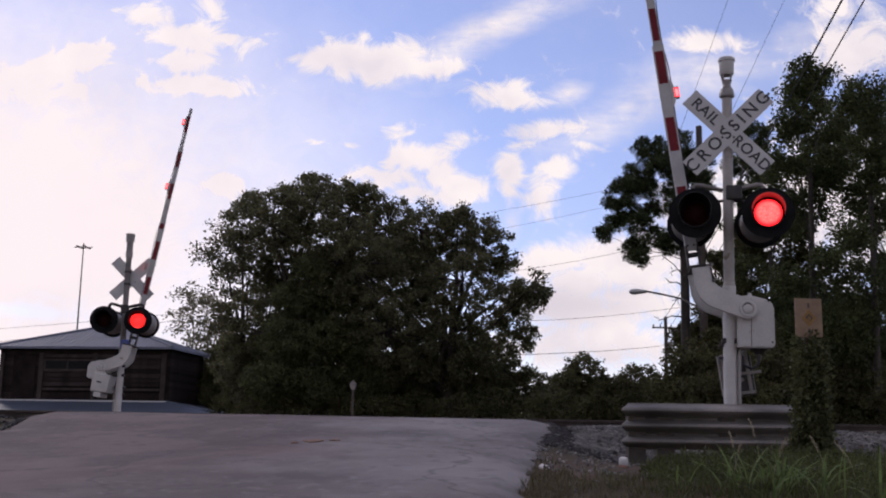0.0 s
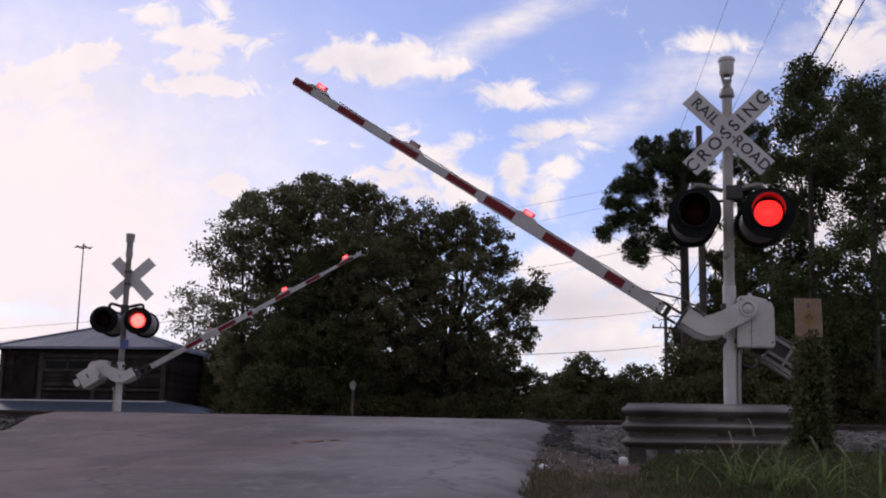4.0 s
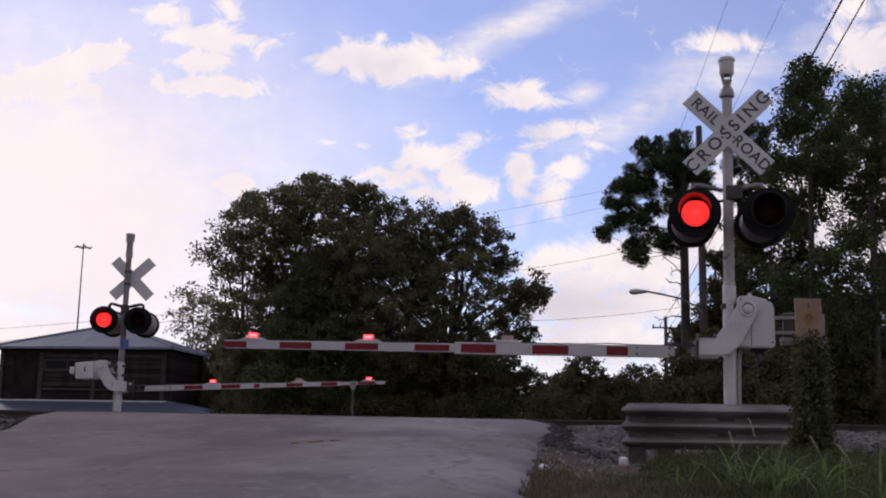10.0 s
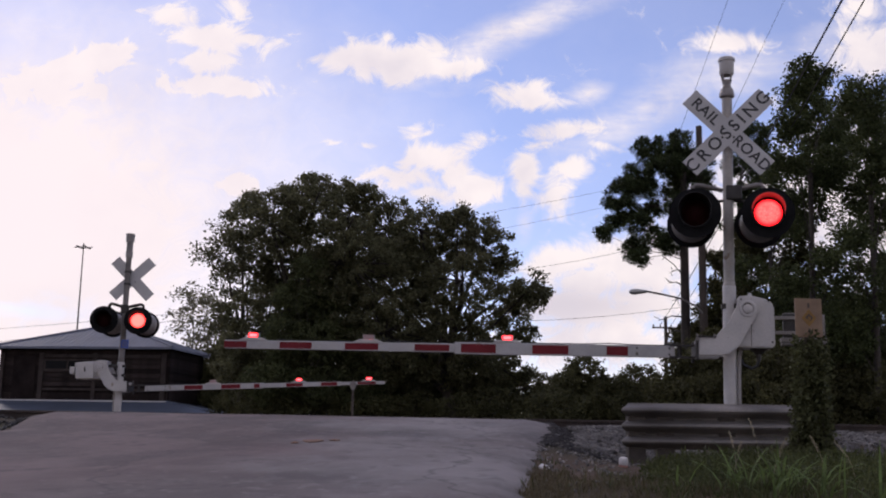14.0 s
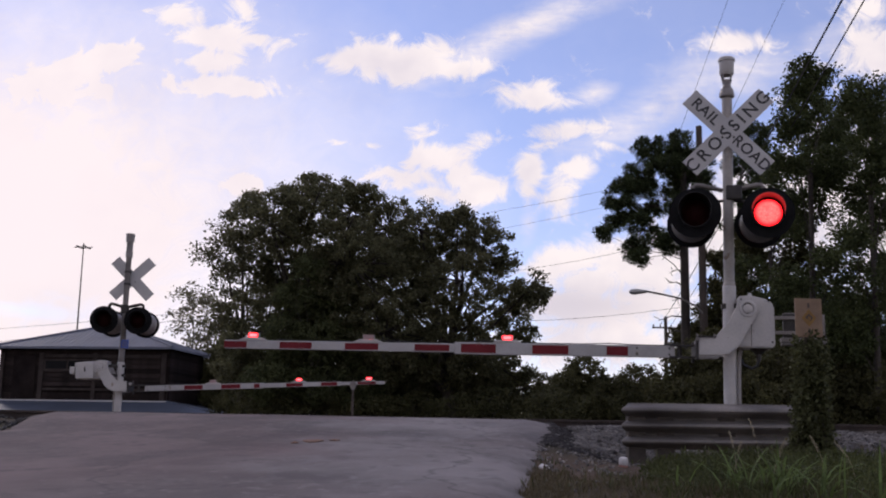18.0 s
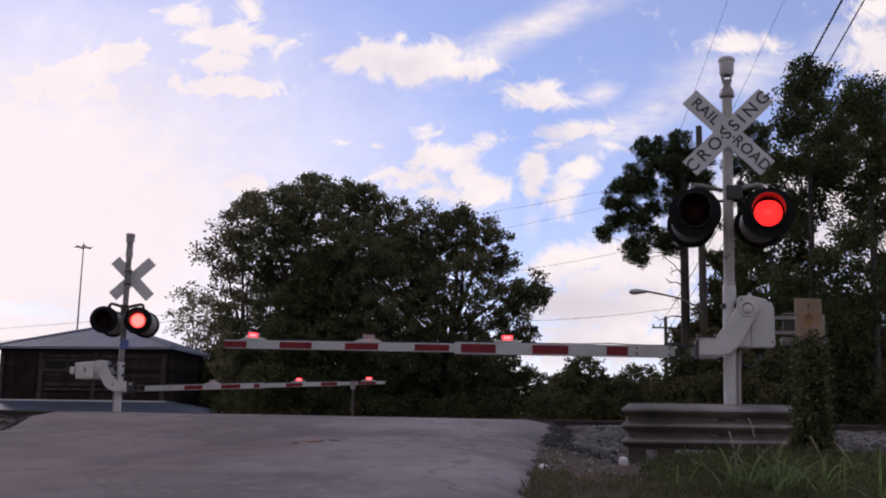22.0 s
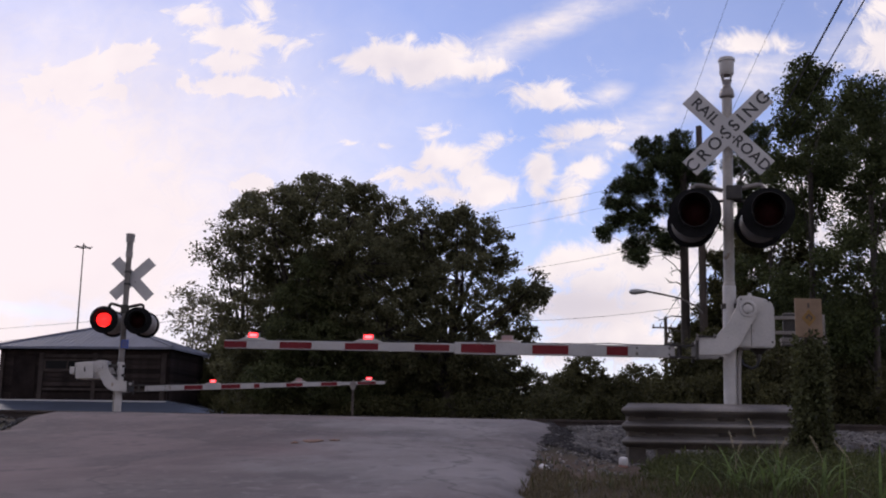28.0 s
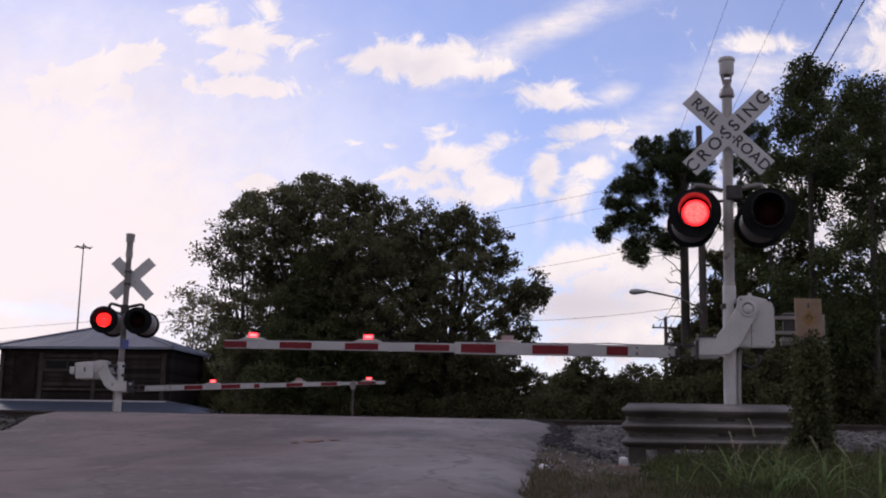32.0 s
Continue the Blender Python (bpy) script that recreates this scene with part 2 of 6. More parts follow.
SKIRTMETAL = mat("faded_blue_metal_roofing", (0.06, 0.075, 0.105), 0.55, 0.1, var=0.15, scale=0.8, fine=12, bump=0.05)
GLASS = mat("dark_dusty_window_glass", (0.008, 0.008, 0.009), 0.5, var=0.1, bump=0)
for m_ in (GLASS, WALLWOOD, TRIMWOOD, SHUTTER):
    m_.node_tree.nodes["Principled BSDF"].inputs["Specular IOR Level"].default_value = 0.1
PALEMETAL = mat("pale_grey_metal", (0.4, 0.4, 0.4), 0.5, 0.1, var=0.1, bump=0)
WEED = leaf_mat("weed_leaves", (0.06, 0.068, 0.026))
STRAW = mat("pale_straw", (0.28, 0.24, 0.16), 0.8, var=0.2, scale=20, bump=0)
PAPER = mat("dirty_pale_scraps", (0.2, 0.18, 0.165), 0.8, var=0.4, scale=9, fine=60, bump=0.1, per="island")
CABLE = mat("black_cable", (0.015, 0.015, 0.017), 0.6, var=0.2, bump=0)
BOARD = mat("faded_tan_board", (0.205, 0.135, 0.085), 0.7, var=0.15, scale=9, fine=60, bump=0.1)
DIAMOND = mat("faded_yellow_paint", (0.2, 0.105, 0.02), 0.6, var=0.2, scale=14, fine=80, bump=0.05)
PLASTIC = mat("white_plastic", (0.5, 0.48, 0.47), 0.4, var=0.08, scale=20, fine=90, bump=0.02)
RUSTY_SCRAP = mat("brown_scrap", (0.16, 0.08, 0.05), 0.9, var=0.3, scale=20, fine=90, bump=0.3)
LEAF_OAK = leaf_mat("oak_leaves", (0.117, 0.116, 0.062), 0.5)
LEAF_FRONT = leaf_mat("young_tree_leaves", (0.074, 0.084, 0.037))
LEAF_PALE = leaf_mat("pale_leaves", (0.166, 0.155, 0.101))
LEAF_AIRY = leaf_mat("grey_green_leaves", (0.114, 0.112, 0.063))
LEAF_TALL = leaf_mat("tall_tree_leaves", (0.062, 0.076, 0.031))
LEAF_PINE = leaf_mat("pine_needles", (0.052, 0.068, 0.030), 0.2)
LEAF_BUSH = leaf_mat("bush_leaves", (0.069, 0.068, 0.030))
LEAF_VINE = leaf_mat("vine_leaves", (0.074, 0.079, 0.036))
GRASS = leaf_mat("grass_blades", (0.1, 0.14, 0.046), 0.4)
DRYGRASS = leaf_mat("dry_grass", (0.098, 0.08, 0.046), 0.3)


# ---- mesh helpers ----
def part(name, bm, material, parent=None, label="", smooth=False):
    """Links a bmesh as one mesh object under a thing or part; materials may be a list."""
    me = bpy.data.meshes.new(name)
    bm.to_mesh(me)
    bm.free()
    for m in material if isinstance(material, (list, tuple)) else [material]:
        me.materials.append(m)
    if smooth:
        for p in me.polygons:
            p.use_smooth = True
        me.set_sharp_from_angle(angle=radians(40))
    ob = new(name, me)
    ob.parent = parent
    return tagged(ob, label)


def thing(name, m, label, category, group="", kind=""):
    ob = new(name)
    ob.empty_display_size = 0.2
    ob.matrix_basis = m
    return tagged(ob, label, category, group, kind)


def box(bm, x0, x1, y0, y1, z0, z1, bevel=0.0, m=None, mi=0):
    mm = Matrix.Translation(((x0 + x1) / 2, (y0 + y1) / 2, (z0 + z1) / 2)) @ Matrix.Diagonal((x1 - x0, y1 - y0, z1 - z0, 1))
    r = bmesh.ops.create_cube(bm, size=1, matrix=(m @ mm) if m else mm)
    fs = {f for v in r["verts"] for f in v.link_faces}
    for f in fs:
        f.material_index = mi
    if bevel:
        es = {e for v in r["verts"] for e in v.link_edges}
        bmesh.ops.bevel(bm, geom=list(es), offset=bevel, segments=2, affect="EDGES", profile=0.6)
    return bm


def rod(bm, p0, p1, r0, r1=None, seg=12, caps=True, mi=0):
    p0, p1 = Vector(p0), Vector(p1)
    d = p1 - p0
    m = Matrix.Translation((p0 + p1) / 2) @ d.to_track_quat("Z", "Y").to_matrix().to_4x4()
    r = bmesh.ops.create_cone(bm, cap_ends=caps, segments=seg, radius1=r0, radius2=r0 if r1 is None else r1, depth=d.length, matrix=m)
    for f in {f for v in r["verts"] for f in v.link_faces}:
        f.material_index = mi
    return bm


def pipe(bm, pts, r, seg=10):
    """A round tube along a line of points, with a radius or one for each point."""
    pts = [Vector(p) for p in pts]
    rs = r if isinstance(r, (list, tuple)) else [r] * len(pts)
    rings = []
    for i, p in enumerate(pts):
        d = (pts[min(i + 1, len(pts) - 1)] - pts[max(i - 1, 0)]).normalized()
        q = d.to_track_quat("Z", "Y")
        rings.append([bm.verts.new(p + q @ Vector((math.cos(a) * rs[i], math.sin(a) * rs[i], 0))) for a in (2 * math.pi * k / seg for k in range(seg))])
    for a, b in zip(rings, rings[1:]):
        for k in range(seg):
            bm.faces.new((a[k], a[(k + 1) % seg], b[(k + 1) % seg], b[k]))
    bm.faces.new(rings[0][::-1])
    bm.faces.new(rings[-1])
    return bm


def lathe(bm, profile, m=None, seg=28, arc=(0, 360), mi=0):
    """Turns (radius, height) points about z."""
    m = m or Matrix()
    full = arc[1] - arc[0] >= 360
    n = seg if full else seg + 1
    rings = []
    for r, z in profile:
        rings.append([bm.verts.new(m @ Vector((r * math.cos(a), r * math.sin(a), z))) for a in (radians(arc[0] + (arc[1] - arc[0]) * k / seg) for k in range(n))])
    for a, b in zip(rings, rings[1:]):
        for k in range(seg):
            j = (k + 1) % n
            f = bm.faces.new((a[k], a[j], b[j], b[k]))
            f.material_index = mi
    return bm


def prism(bm, pts, y0, y1, bevel=0.0, m=None):
    """A plate with an outline in x, z and a thickness in y."""
    m = m or Matrix()
    a = [bm.verts.new(m @ Vector((x, y0, z))) for x, z in pts]
    b = [bm.verts.new(m @ Vector((x, y1, z))) for x, z in pts]
    n = len(pts)
    fs = [bm.faces.new(a), bm.faces.new(b[::-1])]
    for i in range(n):
        fs.append(bm.faces.new((a[i], b[i], b[(i + 1) % n], a[(i + 1) % n])))
    bmesh.ops.recalc_face_normals(bm, faces=fs)
    if bevel:
        es = {e for f in fs[:2] for e in f.edges}
        bmesh.ops.bevel(bm, geom=list(es), offset=bevel, segments=2, affect="EDGES")
    return bm


def arc_pts(cx, cz, r, a0, a1, n):
    return [(cx + r * math.cos(radians(a0 + (a1 - a0) * i / n)), cz + r * math.sin(radians(a0 + (a1 - a0) * i / n))) for i in range(n + 1)]


def mesh_from(name, verts, faces, material, parent=None, label="", smooth=False):
    me = bpy.data.meshes.new(name)
    me.from_pydata(verts, [], faces)
    me.materials.append(material)
    if smooth:
        me.polygons.foreach_set("use_smooth", [True] * len(me.polygons))
    me.update()
    ob = new(name, me)
    ob.parent = parent
    return tagged(ob, label)


def quads(name, v, material, parent=None):
    """Loose four-cornered pieces from an array of n x 4 x 3 corners, quickly."""
    n = len(v)
    me = bpy.data.meshes.new(name)
    me.vertices.add(n * 4)
    me.vertices.foreach_set("co", v.astype(np.float32).ravel())
    me.loops.add(n * 4)
    me.loops.foreach_set("vertex_index", np.arange(n * 4, dtype=np.int32))
    me.polygons.add(n)
    me.polygons.foreach_set("loop_start", np.arange(0, n * 4, 4, dtype=np.int32))
    me.update(calc_edges=True)
    me.materials.append(material)
    ob = new(name, me)
    ob.parent = parent
    return ob


def lettering(name, text, size, parent, m, material, bold=0.0, space=1.2):
    """A word in the built-in font as a thin raised mesh, centred."""
    cu = bpy.data.curves.new(name, "FONT")
    cu.body, cu.size, cu.align_x, cu.align_y, cu.extrude, cu.offset = text, size, "CENTER", "CENTER", 0.0015, bold
    cu.space_character = space
    tmp = new("tmp_text", cu)
    me = bpy.data.meshes.new_from_object(tmp.evaluated_get(bpy.context.evaluated_depsgraph_get()))
    bpy.data.objects.remove(tmp)
    me.materials.append(material)
    ob = new(name, me)
    ob.parent, ob.matrix_basis = parent, m
    return ob


def lerp(x, xs, ys):
    return float(np.interp(x, xs, ys))


# ---- ground, road and track ----
def road_z(y):
    return np.interp(y, [-40, -8, 0, 5.5, 9, 12, 14.2, 15.4, 16, 18.6, 19.6, 22.5, 30, 60], [-0.1, 0, 0.05, 0.325, 0.52, 0.72, 0.88, 0.955, 0.965, 0.965, 0.93, 0.7, 0.1, -0.2])


def road_edges(y):
    left = np.interp(y, [-40, 0, 5.5, 12, 15.5, 18.5, 24, 60], [-3.9, -3.7, -3.9, -4.75, -5.75, -6.0, -6.1, -5.0])
    right = np.interp(y, [-40, 0, 5.5, 9, 11.4, 14.5, 18.5, 24, 60], [-0.2, 0.15, 0.4, 0.8, 1.14, 1.54, 1.75, 0.8, 2.2])
    return left, right


def bed_z(y):
    """The ballast bank that carries the track."""
    return np.interp(y, [11.6, 12.6, 14.9, 15.3, 18.8, 19.2, 21.2], [-9, 0.45, 0.8, 0.86, 0.86, 0.8, -0.1])


def ground_z(x, y):
    far = np.interp(y, [-60, 0, 5.5, 9.5, 12, 14, 18, 24, 40, 200], [-0.1, 0.05, 0.30, 0.40, 0.45, 0.5, 0.3, -0.1, -0.2, -0.2])
    l, r = road_edges(y)
    side = np.minimum(np.maximum(l - x, x - r), 60)
    on = np.clip(1 - side / 0.7, 0, 1)
    z = far * (1 - on) + (road_z(y) - 0.05) * on
    z = np.maximum(z, bed_z(y) - 0.03)
    wob = 0.035 * np.sin(x * 1.7 + y * 0.6) * np.sin(y * 1.3 - x * 0.4) * np.clip(side / 0.8, 0, 1)
    return np.where(side <= 0, road_z(y) - 0.06, z + wob)


def sheet(name, xs, ys, fz, material, label, category=""):
    verts = [(x, y, float(fz(x, y))) for y in ys for x in xs]
    w = len(xs)
    faces = [(j * w + i, j * w + i + 1, (j + 1) * w + i + 1, (j + 1) * w + i) for j in range(len(ys) - 1) for i in range(w - 1)]
    ob = mesh_from(name, verts, faces, material, None, label, True)
    return tagged(ob, label, category, "", "structure")


gx = [-3000, -800, -300, -120, -60, -35, -22, -15] + [-12 + 0.3 * i for i in range(78)] + [12, 15, 22, 35, 60, 120, 300, 800, 3000]
gy = [-3000, -500, -100, -40, -20, -10, -5] + [-2 + 0.3 * i for i in range(88)] + [26, 30, 36, 45, 60, 90, 150, 300, 800, 1800, 4000]
sheet("ground", gx, gy, ground_z, SOIL, "sandy soil with thin grass along the track", "ground")


def road_mesh():
    bm = bmesh.new()
    ys = [-40, -20, -10, -5] + [-2 + 0.2 * i for i in range(140)] + [28, 32, 40, 60]
    rows = []
    for y in ys:
        l, r = road_edges(y)
        l, r = l + 0.08 * noise.noise((0, y * 0.9, 3)), r + 0.14 * noise.noise((7, y * 0.8, 1)) + 0.1 * noise.noise((3, y * 2.6, 1))
        row = []
        for i in range(25):
            x = l + (r - l) * i / 24
            edge = min(i, 24 - i)
            dz = 0.018 * noise.noise((x * 0.5, y * 0.5, 9)) + (0 if edge else -0.06)
            row.append(bm.verts.new((x, y, float(road_z(y)) + dz)))
        rows.append(row)
    for a, b in zip(rows, rows[1:]):
        for i in range(24):
            bm.faces.new((a[i], a[i + 1], b[i + 1], b[i]))
    ob = part("road", bm, ROAD, smooth=True)
    return tagged(ob, "worn pale asphalt road humping up over the railway", "road", "", "structure")


road_mesh()


def track():
    t = thing("railway_track", pose(0, 0, 0), "single railway track with rusty rails on grey ballast", "railway track", "", "structure")
    for y in (16.25, 17.75):
        bm = bmesh.new()
        for a, b in ((-160, -5.2), (-5.2, 1.9), (1.9, 160)):
            box(bm, a, b, y - 0.068, y + 0.068, 0.80, 0.818)
            box(bm, a, b, y - 0.011, y + 0.011, 0.81, 0.945)
            box(bm, a, b, y - 0.035, y + 0.035, 0.94, 0.982, 0.008)
        part("rail", bm, RUST, t, "rusty steel rail")
    me = None
    rnd = random.Random(2)
    for i in range(70):
        x = -20 + 0.55 * i
        if -6.3 < x < 1.9:
            continue
        if me is None:
            bm = bmesh.new()
            box(bm, -0.12, 0.12, -1.3, 1.3, -0.09, 0.085, 0.012)
            ob = part("sleeper", bm, SLEEPER, t)
            me = ob.data
        else:
            ob = new("sleeper", me)
            ob.parent = t
        ob.matrix_basis = pose(x + rnd.uniform(-0.04, 0.04), 17 + rnd.uniform(-0.06, 0.06), 0.80, 0, 0, rnd.uniform(-1.5, 1.5))


track()


def stones(name, count, place, size, material, label, seed):
    """Angular stones scattered over a stretch, all in one mesh."""
    rng = np.random.default_rng(seed)
    base = np.array([(1, 0, -0.6), (-0.5, 0.87, -0.6), (-0.5, -0.87, -0.6), (0.6, 0.9, 0.5), (-1, 0.1, 0.5), (0.5, -0.9, 0.6), (0, 0, 1)], float)
    tri = np.array([(0, 2, 1), (0, 1, 3), (1, 2, 4), (2, 0, 5), (1, 4, 3), (2, 5, 4), (0, 3, 5), (3, 4, 6), (4, 5, 6), (5, 3, 6)])
    x, y = place(rng, count)
    z = np.array([float(ground_z(a, b)) for a, b in zip(x, y)])
    s = rng.uniform(size[0], size[1], count)
    ang = rng.uniform(0, 6.28, count)
    v = base[None] * rng.uniform(0.6, 1.2, (count, 7, 3)) * s[:, None, None]
    c, sn = np.cos(ang)[:, None], np.sin(ang)[:, None]
    v = np.stack([v[..., 0] * c - v[..., 1] * sn, v[..., 0] * sn + v[..., 1] * c, v[..., 2] * 0.8], -1)
    v += np.stack([x, y, z + s * 0.35], -1)[:, None]
    f = (tri[None] + 7 * np.arange(count)[:, None, None]).reshape(-1, 3)
    ob = mesh_from(name, v.reshape(-1, 3).tolist(), f.tolist(), material, None, label)
    return tagged(ob, label, "gravel", "", "stuff")


def bank_right(rng, n):
    y = 11.5 + rng.beta(1.9, 1.2, n) * 5.0
    x = np.array([road_edges(b)[1] for b in y]) + 0.22 + np.abs(rng.normal(size=n)) * 0.12 + rng.uniform(0, 1, n) ** 1.3 * 8.2
    return x, y


def bank_left(rng, n):
    y = 11.8 + rng.uniform(0, 1, n) * 4.4
    x = np.array([road_edges(b)[0] for b in y]) - 0.05 - rng.uniform(0, 1, n) ** 1.3 * 4
    return x, y


def verge(rng, n):
    y = 6.5 + rng.uniform(0, 1, n) ** 0.6 * 6.0
    x = np.array([road_edges(b)[1] for b in y]) - 0.1 + rng.uniform(0, 1, n) ** 1.6 * 2.6
    return x, y


stones("ballast", 9000, bank_right, (0.018, 0.05), GRAVEL, "grey crushed stone ballast beside the rails", 11)
stones("ballast", 320, bank_left, (0.018, 0.05), SHADED_BALLAST, "crushed stone ballast beside the road, coloured dark for shade", 12)


def dump(rng, n):
    return 1.5 + rng.normal(size=n) * 0.38, 9.6 + rng.normal(size=n) * 0.9


def crumbs(rng, n):
    y = 11.0 + rng.uniform(0, 1, n) * 5.0
    x = np.array([road_edges(b)[1] for b in y]) - 0.12 + rng.normal(size=n) * 0.1 + rng.uniform(0, 1, n) ** 1.4 * 1.0
    return x, y


stones("dark_crumbs", 3600, crumbs, (0.008, 0.028), SHOULDER, "dark crumbled asphalt along the road edge", 15)
stones("pale_debris", 150, dump, (0.006, 0.019), PAPER, "dirty pale scraps and chips scattered on the soil", 14)
stones("loose_gravel", 600, verge, (0.006, 0.026), GRAVEL, "loose pale gravel along the road edge", 13)


# ---- sky: one drifting cloud layer ----
CLOUD_Z = 250.0
masses = {"heap": [], "wisp": [], "grey": []}


def cloud(u, w, a, b, tilt, d, sort="heap"):
    """A piece of cloud by its bearing and climb (tangents, from the ground), half length, half height, tilt in degrees and density."""
    masses[sort].append((u, w, a, b, radians(tilt), d))


def name_clouds():
    cloud(-0.077, 0.368, 0.050, 0.014, 0, 1.10)
    cloud(-0.135, 0.368, 0.024, 0.008, 10, 0.95)
    cloud(-0.071, 0.349, 0.015, 0.007, 0, 0.90)
    cloud(-0.079, 0.390, 0.008, 0.005, 0, 0.80)
    cloud(-0.025, 0.364, 0.042, 0.011, 0, 0.90)
    cloud(-0.100, 0.380, 0.021, 0.007, 15, 0.80)
    cloud(0.006, 0.362, 0.021, 0.007, 10, 0.70)
    cloud(-0.247, 0.389, 0.039, 0.013, -4, 1.00)
    cloud(-0.293, 0.408, 0.032, 0.011, -15, 0.80)
    cloud(-0.235, 0.418, 0.021, 0.008, -35, 0.75)
    cloud(-0.265, 0.362, 0.029, 0.013, 5, 0.90)
    cloud(-0.247, 0.339, 0.050, 0.009, 0, 0.95)
    cloud(-0.214, 0.334, 0.026, 0.005, -5, 0.90)
    cloud(-0.286, 0.344, 0.026, 0.012, 15, 0.70)
    cloud(-0.364, 0.363, 0.032, 0.013, 20, 1.00)
    cloud(-0.340, 0.372, 0.016, 0.012, 35, 0.90)
    cloud(-0.402, 0.348, 0.042, 0.016, 10, 1.00)
    cloud(-0.421, 0.325, 0.042, 0.016, 0, 0.90)
    cloud(-0.378, 0.331, 0.037, 0.013, 0, 0.70)
    cloud(0.064, 0.331, 0.026, 0.009, -4, 0.95)
    cloud(0.069, 0.342, 0.009, 0.007, 0, 0.85)
    cloud(0.045, 0.342, 0.012, 0.006, -35, 0.70)
    cloud(0.091, 0.328, 0.016, 0.005, 0, 0.75)
    cloud(0.094, 0.299, 0.022, 0.008, 0, 0.95)
    cloud(0.116, 0.300, 0.021, 0.008, 0, 0.90)
    cloud(0.138, 0.285, 0.020, 0.004, -14, 0.70)
    cloud(0.072, 0.284, 0.015, 0.005, 15, 0.70)
    cloud(0.063, 0.260, 0.011, 0.017, -5, 0.95)
    cloud(0.062, 0.235, 0.007, 0.018, 5, 0.80)
    cloud(0.108, 0.261, 0.018, 0.012, 30, 0.95)
    cloud(0.091, 0.241, 0.012, 0.016, -20, 0.85)
    cloud(0.091, 0.222, 0.011, 0.012, 0, 0.60)
    cloud(-0.025, 0.269, 0.024, 0.011, 0, 0.90)
    cloud(-0.048, 0.297, 0.016, 0.007, 15, 0.65)
    cloud(0.012, 0.287, 0.020, 0.007, 15, 0.70)
    cloud(-0.003, 0.253, 0.021, 0.014, 0, 0.90)
    cloud(0.016, 0.240, 0.024, 0.014, 0, 0.95)
    cloud(-0.052, 0.252, 0.026, 0.011, 0, 0.80)
    cloud(-0.079, 0.249, 0.026, 0.011, 10, 0.75)
    cloud(-0.014, 0.233, 0.032, 0.009, 0, 0.90)
    cloud(0.099, 0.170, 0.029, 0.014, 15, 1.10)
    cloud(0.156, 0.176, 0.024, 0.015, 0, 1.10)
    cloud(0.185, 0.166, 0.032, 0.016, 0, 1.05)
    cloud(0.131, 0.154, 0.032, 0.012, 0, 1.00)
    cloud(0.115, 0.127, 0.047, 0.014, 0, 1.00)
    cloud(0.174, 0.131, 0.042, 0.016, 0, 1.00)
    cloud(0.115, 0.095, 0.047, 0.017, 0, 0.95)
    cloud(0.168, 0.099, 0.047, 0.019, 0, 1.00)
    cloud(0.255, 0.392, 0.029, 0.009, 0, 0.90)
    cloud(0.275, 0.215, 0.060, 0.045, 0, 0.95)
    cloud(0.390, 0.230, 0.090, 0.060, 0, 0.95)
    cloud(0.399, 0.386, 0.041, 0.024, 10, 1.00)
    cloud(0.390, 0.430, 0.033, 0.015, 0, 0.75)
    cloud(-0.211, 0.241, 0.026, 0.011, 0, 0.80)
    cloud(-0.124, 0.283, 0.013, 0.004, 0, 0.62)
    cloud(-0.091, 0.281, 0.011, 0.004, 0, 0.62)
    cloud(0.005, 0.379, 0.063, 0.011, 27, 0.75, "wisp")
    cloud(0.044, 0.403, 0.063, 0.013, 27, 0.75, "wisp")
    cloud(0.088, 0.424, 0.042, 0.012, 20, 0.60, "wisp")
    cloud(-0.016, 0.338, 0.037, 0.007, 10, 0.25, "wisp")
    cloud(0.119, 0.337, 0.015, 0.009, 20, 0.70, "wisp")
    cloud(0.065, 0.207, 0.006, 0.013, 0, 0.60, "wisp")
    cloud(0.185, 0.325, 0.084, 0.015, 27, 0.60, "wisp")
    cloud(0.249, 0.360, 0.050, 0.019, 10, 0.60, "wisp")
    cloud(0.361, 0.403, 0.042, 0.016, 30, 0.40, "wisp")
    # grey pieces: shade on the cloud bases, painted through their colour
    cloud(0.110, 0.130, 0.058, 0.012, 0, 0.90, "grey")
    cloud(0.161, 0.141, 0.032, 0.008, 0, 0.60, "grey")
    cloud(0.136, 0.082, 0.058, 0.007, 0, 0.50, "grey")
    cloud(0.214, 0.180, 0.037, 0.021, 0, 1.00)


